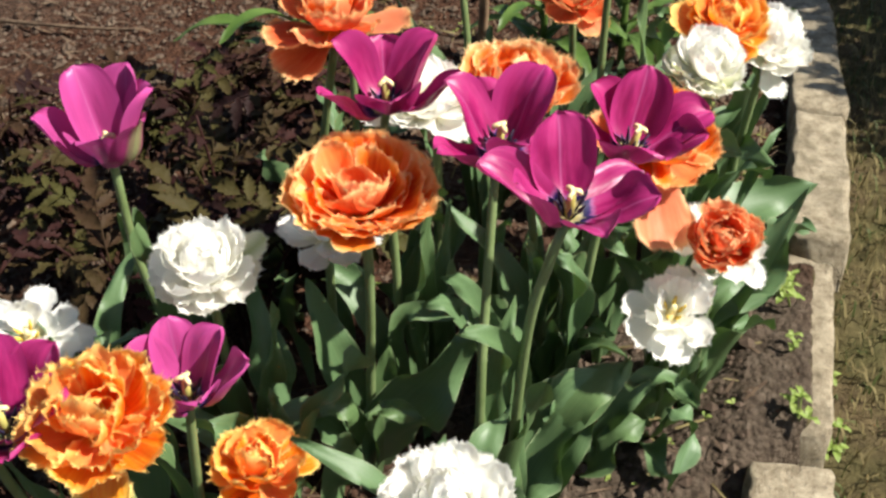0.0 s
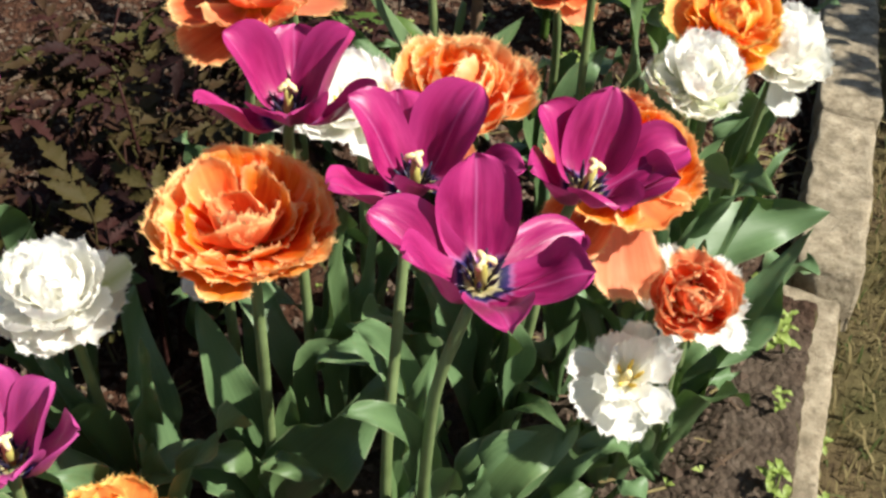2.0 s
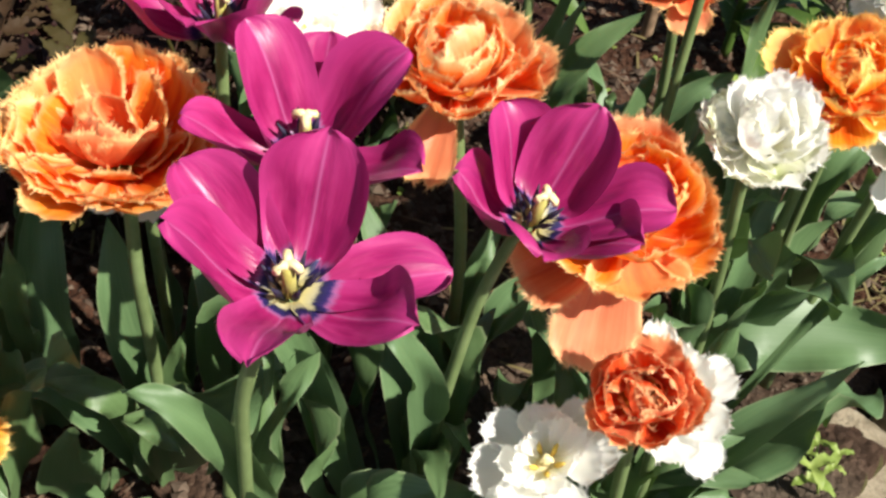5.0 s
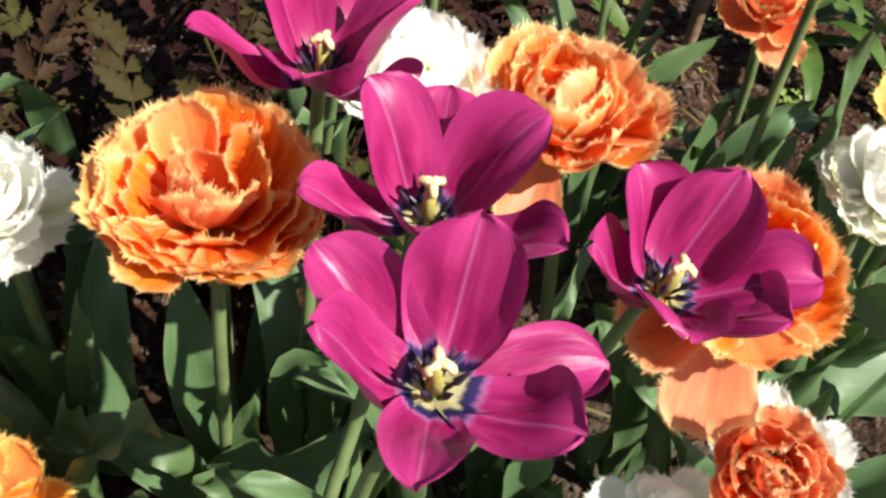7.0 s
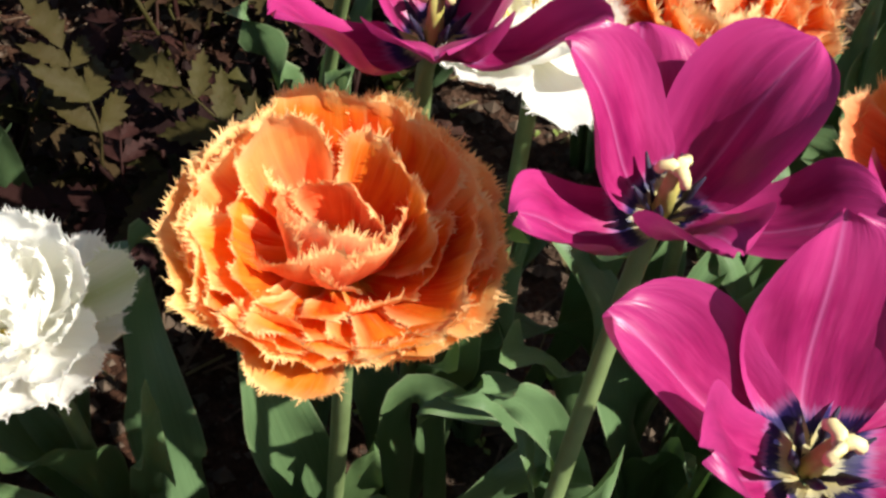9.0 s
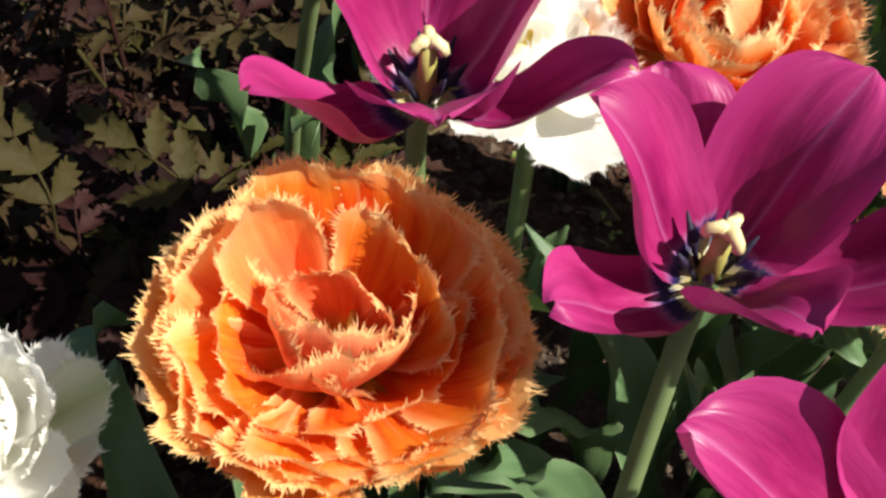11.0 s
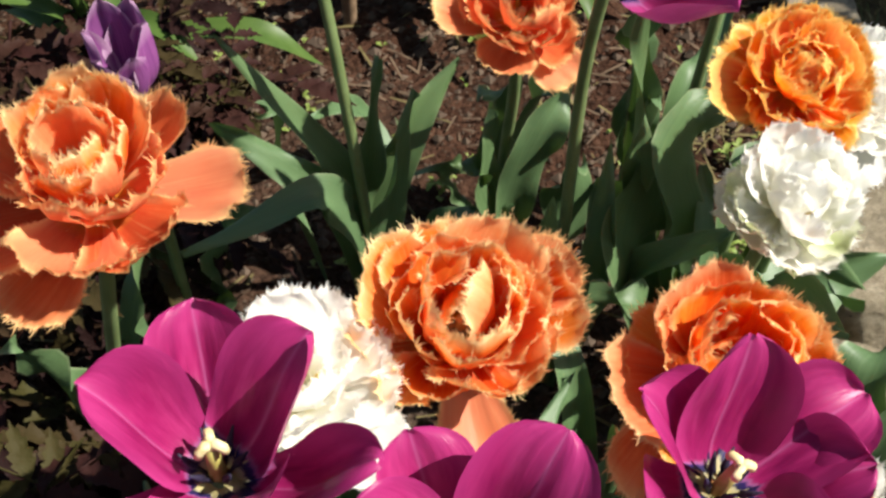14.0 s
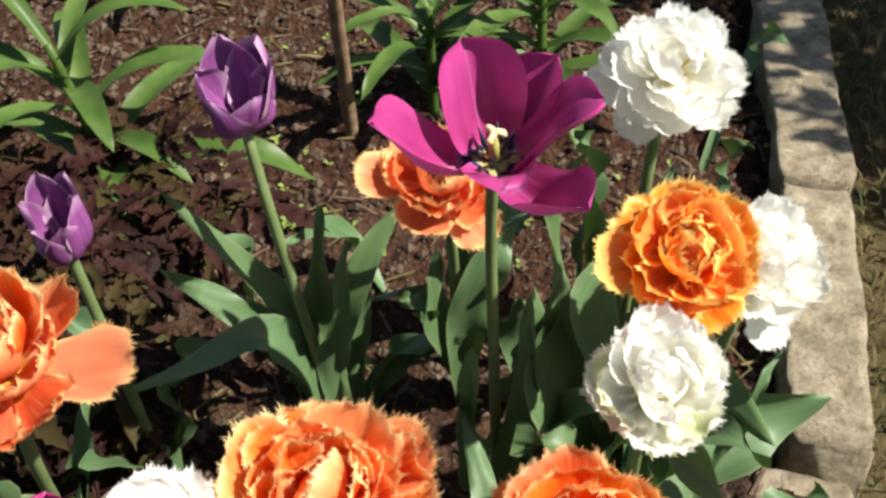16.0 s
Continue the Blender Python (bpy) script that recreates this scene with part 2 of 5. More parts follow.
M_YELLOW = petal_orange("amber_petal", (0.80, 0.12, 0.005), (0.92, 0.31, 0.016), (0.96, 0.56, 0.07), (0.97, 0.74, 0.25))
M_RED = petal_orange("red_petal", (0.56, 0.036, 0.008), (0.76, 0.120, 0.024), (0.86, 0.30, 0.11), (0.90, 0.56, 0.28))
M_APRICOT = petal_orange("apricot_petal", (0.74, 0.090, 0.010), (0.90, 0.26, 0.035), (0.95, 0.52, 0.17), (0.97, 0.77, 0.40), 0.45)
M_STEM = plain("tulip_stem", (0.1014, 0.1443, 0.0507), (0.1638, 0.2184, 0.0897), 0.45, 50, 0.4, 0.0003)
M_STIGMA = plain("cream_stigma", (0.60, 0.50, 0.22), (0.78, 0.70, 0.40), 0.6, 300)
M_STYLE = plain("yellow_style", (0.3276, 0.2964, 0.0624), (0.468, 0.429, 0.1404), 0.5, 120)
M_ANTHER = plain("dark_anther", (0.0078, 0.0062, 0.0156), (0.0351, 0.0273, 0.0624), 0.6, 400)
M_STAMEN = plain("yellow_anther", (0.55, 0.36, 0.04), (0.75, 0.56, 0.12), 0.6, 300)
M_SOIL, M_TURF, M_KERB = soil(), turf(), kerb_stone()
M_LILY = plain("lily_leaf", (0.042, 0.088, 0.014), (0.100, 0.160, 0.036), 0.45, 30, 0.3, 0.0005, 0.2)
M_SPROUT = plain("seedling_leaf", (0.156, 0.234, 0.039), (0.2808, 0.3432, 0.0936), 0.5, 60, 0.3, 0.0004, 0.25)
M_WOOD = plain("bare_wood", (0.117, 0.0741, 0.0429), (0.2652, 0.1794, 0.1092), 0.8, 70, 0.2, 0.001)
M_TWIG = plain("dry_twig", (0.0468, 0.0296, 0.0203), (0.156, 0.1092, 0.0702), 0.9, 80, 0.1, 0.001)
M_CLOD = plain("soil_clod", (0.0351, 0.0226, 0.0156), (0.1326, 0.0975, 0.0702), 0.95, 40, 0.1, 0.003)
M_STRAW = plain("dry_grass", (0.0936, 0.0702, 0.0273), (0.234, 0.195, 0.0858), 0.8, 40, 0.2, 0.0005, 0.2)
M_GRASS = plain("moss_grass", (0.0351, 0.0585, 0.0117), (0.0936, 0.117, 0.0312), 0.6, 40, 0.3, 0.0005, 0.2)


# ---- builders ----
def part(name, bm, material, parent=None, label=""):
    """Links a bmesh as one mesh object; its points are given in the world, under a parent that only has a place."""
    me = bpy.data.meshes.new(name)
    bm.to_mesh(me)
    bm.free()
    for p in me.polygons:
        p.use_smooth = True
    me.materials.append(material)
    ob = new(name, me)
    if parent:
        top = parent
        at = Vector((0, 0, 0))
        while top:
            at = at + top.location
            top = top.parent
        me.transform(Matrix.Translation(-at))
        ob.parent = parent
    return tagged(ob, label)


def thing(name, at, label, category, group=""):
    ob = new(name)
    ob.location = at
    ob.empty_display_size = 0.02
    if name == "tulip":
        TULIPS.append(ob)
    return tagged(ob, label, category, group)


def bez(p, t):
    """A point on the Bezier curve through control points p."""
    q = [Vector(a) for a in p]
    while len(q) > 1:
        q = [a.lerp(b, t) for a, b in zip(q, q[1:])]
    return q[0]


def smooth_path(pts, n):
    """n + 1 points on a smooth line through pts."""
    pts = [Vector(p) for p in pts]
    ext = [2 * pts[0] - pts[1], *pts, 2 * pts[-1] - pts[-2]]
    out = []
    for i in range(n + 1):
        s = i / n * (len(pts) - 1)
        k = min(int(s), len(pts) - 2)
        f = s - k
        a, b, c, d = ext[k:k + 4]
        out.append(0.5 * (2 * b + (c - a) * f + (2 * a - 5 * b + 4 * c - d) * f * f + (3 * b - a - 3 * c + d) * f ** 3))
    return out


def tube(bm, line, radius, sides=8, cap=True):
    """A tube along a line; radius is a number or a function of 0..1."""
    rings = []
    up = Vector((0.31, 0.92, 0.2))
    for i, p in enumerate(line):
        d = (line[min(i + 1, len(line) - 1)] - line[max(i - 1, 0)]).normalized()
        a = d.cross(up).normalized()
        b = d.cross(a)
        r = radius(i / (len(line) - 1)) if callable(radius) else radius
        rings.append([bm.verts.new(p + (a * math.cos(j * math.tau / sides) + b * math.sin(j * math.tau / sides)) * r) for j in range(sides)])
    for r0, r1 in zip(rings, rings[1:]):
        for j in range(sides):
            bm.faces.new((r0[j], r0[(j + 1) % sides], r1[(j + 1) % sides], r1[j]))
    if cap:
        bm.faces.new(rings[0][::-1])
        bm.faces.new(rings[-1])
    return bm


def sheet(bm, grid, uvs):
    """Faces over a grid of points (rows along, columns across), with uv."""
    layer = bm.loops.layers.uv.get("UVMap") or bm.loops.layers.uv.new("UVMap")
    vs = [[bm.verts.new(p) for p in row] for row in grid]
    for i in range(len(vs) - 1):
        for j in range(len(vs[0]) - 1):
            idx = ((i, j), (i, j + 1), (i + 1, j + 1), (i + 1, j))
            f = bm.faces.new([vs[a][b] for a, b in idx])
            for loop, (a, b) in zip(f.loops, idx):
                loop[layer].uv = uvs[a][b]
    return bm


def fringed(bm, grid, length, rng, step=0.0006, start=0.35):
    """Fine, bent teeth along the sides and the top of a petal's grid, pointing outward in its surface."""
    layer = bm.loops.layers.uv.get("UVMap")
    n, m = len(grid) - 1, len(grid[0]) - 1
    first = int(start * n)
    rim = []
    for i in range(first, n):
        rim.append((grid[i][0], (grid[i][0] - grid[i][1]).normalized() + 0.7 * (grid[i + 1][0] - grid[i][0]).normalized(), (i - first + 1) / (n - first + 1)))
    for j in range(m + 1):
        side = (grid[n][j] - grid[n][min(max(j, 1), m - 1)])
        rim.append((grid[n][j], (grid[n][j] - grid[n - 1][j]).normalized() + (side.normalized() * 0.8 if side.length > 1e-6 else Vector()), 1.0))
    for i in range(n - 1, first - 1, -1):
        rim.append((grid[i][m], (grid[i][m] - grid[i][m - 1]).normalized() + 0.7 * (grid[i + 1][m] - grid[i][m]).normalized(), (i - first + 1) / (n - first + 1)))
    tuft, phase = rng.uniform(0.7, 1.6), rng.uniform(0, 9)
    run = 0.0
    for (p, dp, kp), (q, dq, kq) in zip(rim, rim[1:]):
        span = (q - p).length
        if span < 1e-5:
            continue
        along = (q - p) / span
        count = max(1, round(span / step))
        for c in range(count):
            f = (c + rng.uniform(0.1, 0.9)) / count
            run += span / count
            at, d, k = p.lerp(q, f), dp.lerp(dq, f).normalized(), kp + (kq - kp) * f
            d = (d + along * rng.uniform(-0.45, 0.45) + Vector((rng.uniform(-1, 1), rng.uniform(-1, 1), rng.uniform(-1, 1))) * 0.22).normalized()
            bend = Vector((rng.uniform(-1, 1), rng.uniform(-1, 1), rng.uniform(-0.6, 1))) * 0.45
            ln = length * k * rng.uniform(0.5, 1.15) * (0.80 + 0.35 * math.sin(run * 1100 * tuft + phase))
            w = step * rng.uniform(0.4, 0.75)
            root = at - d * ln * 0.35
            mid = at + d * ln * 0.5
            tip = mid + (d + bend).normalized() * ln * 0.55
            a, b, e, g, t = [bm.verts.new(v) for v in (root - along * w, root + along * w, mid + along * w * 0.55, mid - along * w * 0.55, tip)]
            for face, top in ((bm.faces.new((a, b, e, g)), 1.1), (bm.faces.new((g, e, t)), 1.3)):
                for loop in face.loops:
                    loop[layer].uv = (1.0, top)
    return bm


def petal(base, tip, axis, half, cup=0.45, curl=0.0, belly=(0.62, 0.22), ruffle=0.0, rng=None, nu=8, nv=11, claw=0.3, point=2.6, blunt=0.985, fold=0.0):
    """One petal from base to tip of a flower that faces along axis. half: half its width; cup: how far its margins rise; curl: how far its tip bends out."""
    base, tip, axis = Vector(base), Vector(tip), Vector(axis).normalized()
    d = tip - base
    a = d.dot(axis)
    rad = d - axis * a
    across = axis.cross(rad).normalized()
    line = (base, base + rad * belly[0] + axis * a * belly[1], tip) if len(belly) == 2 else (base, base + rad * belly[0] + axis * a * belly[1], base + rad * belly[2] + axis * a * belly[3], tip)
    ph = rng.uniform(0, 9)
    facing = 1.0 if (bez(line, 0.45) - bez(line, 0.25)).cross(across).dot(axis * 0.6 - rad.normalized()) > 0 else -1.0
    grid, uvs = [], []
    for i in range(nv + 1):
        v = 1 - (1 - i / nv) ** 1.5
        c = bez(line, v)
        tan = (bez(line, min(v + 0.02, 1)) - bez(line, max(v - 0.02, 0))).normalized()
        inside = tan.cross(across).normalized() * facing
        w = half * (claw * (1 - v) ** 2 + (math.sin(math.pi * min(v, 1) ** 0.8 * 0.5) ** 0.8) * (1 - v ** point * blunt) ** 0.55)
        c = c - inside * curl * max(0, v - 0.6) ** 2
        row, ur = [], []
        for j in range(nu + 1):
            u = 2 * j / nu - 1
            lift = cup * w * (u * u) * (1 - 0.35 * v) - 0.10 * w * math.exp(-(u / 0.13) ** 2) * (v > 0.05)
            wave = ruffle * (math.sin(ph + 4.6 * v * (1.3 if u > 0 else 1.0) + 2.1 * u) * u * u + 0.5 * math.sin(2 * ph + 9 * v - 4 * u) * abs(u) ** 3 + 0.7 * math.sin(ph * 3 + 4.5 * u) * v ** 3)
            wave += fold * w * math.sin(3.4 * u + ph) * math.sin(math.pi * v) + 0.6 * fold * w * math.sin(5.5 * v + 2 * ph) * u
            row.append(c + across * (u * w * (1 - 0.12 * cup * u * u)) + inside * (lift + wave) - tan * (0.03 * half * u * u * v ** 3))
            ur.append((u, v))
        grid.append(row)
        uvs.append(ur)
    return sheet(bmesh.new(), grid, uvs)


def leaf_mesh(line, half, up, fold=0.5, wave=0.004, rng=None, nu=8, twist=0.0):
    """A tulip leaf: a folded, wavy blade along a line, broad low down and pointed."""
    n = len(line) - 1
    grid, uvs = [], []
    ph = rng.uniform(0, 9)
    for i, c in enumerate(line):
        v = i / n
        tan = (line[min(i + 1, n)] - line[max(i - 1, 0)]).normalized()
        side = tan.cross(Vector(up)).normalized()
        nor = side.cross(tan).normalized()
        a = twist * v
        side, nor = side * math.cos(a) + nor * math.sin(a), nor * math.cos(a) - side * math.sin(a)
        w = half * (0.32 + 0.68 * math.sin(math.pi * min(v * 1.25, 1) * 0.5)) * max(0.0, 1 - v ** 2.1) ** 0.85 + 0.0004
        row, ur = [], []
        for j in range(nu + 1):
            u = 2 * j / nu - 1
            f = fold * (1 - 0.65 * v)
            wv = wave * u * u * (math.sin(ph + 10 * v * (1.25 if u > 0 else 1)) + 0.6 * math.sin(2.3 * ph + 19 * v + 2 * u)) * min(1, 3 * v)
            row.append(c + side * u * w * (1 - 0.18 * f) + nor * (abs(u) ** 1.6 * w * f + wv))
            ur.append((u, v))
        grid.append(row)
        uvs.append(ur)
    return sheet(bmesh.new(), grid, uvs)


TULIPS = []
LOW_HEADS = ((0.166, 0.656, 0.170), (0.196, 0.676, 0.215), (-0.150, 0.624, 0.225), (0.006, 0.468, 0.172), (-0.119, 0.552, 0.124), (-0.190, 0.484, 0.23))


def add_leaf(owner, line, half, rng, up=None, fold=0.5, wave=0.004, material=None, twist=0.0):
    pts = smooth_path(line, 20)
    if up is None:
        d = pts[-1] - pts[0]
        up = Vector((-d.x, -d.y, 0.0)).normalized() * 0.8 + Vector((0, 0, 0.6)) if math.hypot(d.x, d.y) > 1e-4 else Vector((0, -1, 0))
    return part("leaf", leaf_mesh(pts, half, up, fold, wave, rng, 8, twist), material or M_LEAF, owner)


def random_leaves(owner, base, count, rng, length=(0.15, 0.21), half=(0.011, 0.0195)):
    a0 = rng.uniform(0, math.tau)
    for i in range(count):
        a = a0 + math.tau * i / count + rng.uniform(-0.45, 0.45)
        out = Vector((math.cos(a), math.sin(a), 0))
        ln, lean = rng.uniform(*length), rng.uniform(0.14, 0.48)
        b = Vector(base) + out * 0.006
        bow = rng.uniform(0.0, 0.3)
        reach = b + out * ln * (0.95 + bow) * lean + Vector((0, 0, ln * (1.0 - bow * 0.7)))
        if any((reach.lerp(b, f) - Vector(c)).length < 0.050 for c in LOW_HEADS for f in (0.0, 0.2, 0.4)):
            ln *= 0.6
        p1 = b + out * ln * 0.20 * lean + Vector((0, 0, ln * 0.36))
        p2 = b + out * ln * 0.52 * lean + Vector((0, 0, ln * 0.72))
        tip = b + out * ln * (0.95 + bow) * lean + Vector((0, 0, ln * (1.0 - bow * 0.7)))
        side = Vector((-out.y, out.x, 0)) * rng.uniform(-0.03, 0.03)
        add_leaf(owner, [b, p1, p2 + side * 0.4, tip + side], rng.uniform(*half), rng, fold=rng.uniform(0.4, 0.95), wave=rng.uniform(0.004, 0.010), twist=rng.uniform(-1.1, 1.1))


def stem(owner, pts, r0=0.0036, r1=0.0028):
    part("stem", tube(bmesh.new(), smooth_path(pts, 14), lambda t: r0 + (r1 - r0) * t, 10), M_STEM, owner)


def flower_heart(owner, at, axis, rng, size=1.0, turn=0.0):
    """Pistil with its three-lobed stigma, and six dark stamens."""
    axis = Vector(axis).normalized()
    x = axis.orthogonal().normalized()
    y = axis.cross(x)
    at = Vector(at)
    pistil = part("pistil", tube(bmesh.new(), [at, at + axis * 0.010 * size, at + axis * 0.021 * size], lambda t: (0.0034 - 0.0008 * t) * size, 9), M_STYLE, owner, "pale yellow pistil")
    bm = bmesh.new()
    top = at + axis * 0.0215 * size
    for i in range(3):
        a = turn + i * math.tau / 3
        out = x * math.cos(a) + y * math.sin(a)
        tube(bm, [top - axis * 0.001, top + out * 0.0022 * size + axis * 0.0018 * size, top + out * 0.0048 * size + axis * 0.0004 * size, top + out * 0.0056 * size - axis * 0.0018 * size],
             lambda t: (0.0023 - 0.0006 * t) * size, 7)
    part("stigma", bm, M_STIGMA, pistil, "cream three-lobed stigma")
    for i in range(6):
        a = turn + 0.3 + i * math.tau / 6 + rng.uniform(-0.15, 0.15)
        out = (x * math.cos(a) + y * math.sin(a))
        lean = rng.uniform(0.35, 0.6)
        d = (axis + out * lean).normalized()
        b = at + out * 0.0035 * size
        bm = tube(bmesh.new(), [b, b + d * 0.007 * size, b + d * 0.0085 * size, b + d * 0.013 * size, b + d * 0.0185 * size],
                  lambda t: (0.0009 if t < 0.3 else 0.0018 - 0.0014 * max(0, t - 0.55) / 0.45) * size, 6)
        part("stamen", bm, M_ANTHER, owner, "dark stamen")


def single_tulip(label, head, tips, stem_pts, axis=None, half=0.0212, leaves=3, material=None, cup=0.62, group="purple tulips", heart=True, halves=None, belly=(0.56, 0.0, 0.66, 0.70), point=8.0, streaked=None):
    """An open tulip with six petals; head: its receptacle, tips: the petals' tips relative to it."""
    rng = random.Random(label)
    head = Vector(head)
    owner = thing("tulip", stem_pts[0], label, "tulip", group)
    rel = [Vector(t) for t in tips]
    if axis is None:
        axis = sum((t.normalized() for t in rel), Vector()).normalized()
    axis = Vector(axis).normalized()
    order = sorted(range(len(rel)), key=lambda i: rel[i].dot(axis))
    stem(owner, [*stem_pts, head - axis * 0.001])
    east = axis.orthogonal().normalized()
    north = axis.cross(east)
    around = sorted(range(len(rel)), key=lambda i: math.atan2(rel[i].dot(north), rel[i].dot(east)))
    for n, i in enumerate(order):
        t = rel[i]
        shape = belly
        if len(belly) == 4:
            k = 1.0 if around.index(i) % 2 else -1.0
            shape = (belly[0] + 0.09 * k, belly[1] - 0.05 * k, belly[2] + 0.10 * k, belly[3] - 0.05 * k)
        rad = (t - axis * t.dot(axis)).normalized()
        b = head + rad * 0.0035 + axis * 0.0007 * n
        hw = halves[i] if halves else half * rng.uniform(0.92, 1.08)
        part("petal", petal(b, head + t, axis, hw, cup, 0.02, shape, 0.0018, rng, 12, 14, 0.32, point, fold=0.15, blunt=0.975), M_STREAKED if i == streaked else material or M_PURPLE, owner)
    if heart:
        flower_heart(owner, head + axis * 0.003, axis, rng, 0.86, rng.uniform(0, 2))
    random_leaves(owner, stem_pts[0], leaves, rng)
    return owner


RINGS = ((6, 82, 1.0), (6, 64, 0.98), (6, 46, 0.90), (5, 30, 0.76), (4, 14, 0.56))


def spoon_petal(base, axis, out, length, opening, half, rng, bow=0.2, cup=0.9, pleat=0.08, fringe=0.0, frill=0.04, roll=0.3, curl=0.0, nu=18, nv=14):
    """A broad, fan-shaped petal with a round ragged top that opens away from axis towards out; bow: how deep its belly hangs,
    cup: the arc of its cross-section, curl: how far its top rolls back (or in, below zero)."""
    o = radians(opening)
    d = axis * math.cos(o) + out * math.sin(o)
    inner = axis * math.sin(o) - out * math.cos(o)
    turn = rng.uniform(-roll, roll)
    across = axis.cross(out).normalized() * math.cos(turn) + inner * math.sin(turn)
    line = (base, base + d * length * 0.34 - inner * length * bow, base + d * length * 0.84 - inner * length * bow * rng.uniform(0.45, 1.0), base + d * length - inner * length * curl)
    ph, ph2, ph3, sway = rng.uniform(0, 9), rng.uniform(0, 9), rng.uniform(0, 9), rng.uniform(-0.14, 0.14)
    waves, notch = rng.uniform(3.2, 5.5), rng.uniform(0.0, 0.10)
    grid, uvs = [], []
    for i in range(nv + 1):
        v0 = 1 - (1 - i / nv) ** 1.25
        row, ur = [], []
        for j in range(nu + 1):
            u = 2 * j / nu - 1
            top = 1 - 0.46 * (1 - math.sqrt(max(0.0, 1 - (0.97 * u) ** 2))) - notch * math.exp(-((u - sway) / 0.16) ** 2)
            top += 0.024 * math.sin(5.3 * u + ph) + 0.012 * math.sin(11.7 * u + ph2) + 0.007 * math.sin(23 * u + ph3)
            v = v0 * top
            c = bez(line, v)
            tan = (bez(line, min(v + 0.02, 1)) - bez(line, max(v - 0.02, 0))).normalized()
            inside = across.cross(tan).normalized()
            if inside.dot(inner) < 0:
                inside = -inside
            w = half * (0.26 + 0.74 * math.sin(math.pi * 0.5 * min(1.0, v / 0.78)) ** 1.1) * (1 + 0.03 * math.sin(7 * v + ph2))
            arc = cup * (1.15 - 0.45 * v)
            x, z = math.sin(u * arc) / arc * w, (1 - math.cos(u * arc)) / arc * w
            z += pleat * half * (math.sin(waves * u + ph) + 0.3 * math.sin(2.3 * waves * u + ph3)) * v ** 1.3 - 0.05 * half * math.exp(-(u / 0.12) ** 2) * min(1, 4 * v) * (1 - 0.5 * v)
            rim = max(abs(u), v0) ** 5
            z += frill * half * (math.sin(8 * u + 6 * v + ph2) + 0.8 * math.sin(17 * u - 13 * v + ph) + 0.5 * math.sin(31 * u + 19 * v + ph3)) * rim
            row.append(c + across * (x + sway * half * v * v) + inside * z)
            ur.append((u, v0))
        grid.append(row)
        uvs.append(ur)
    bm = sheet(bmesh.new(), grid, uvs)
    return fringed(bm, grid, fringe, rng) if fringe else bm


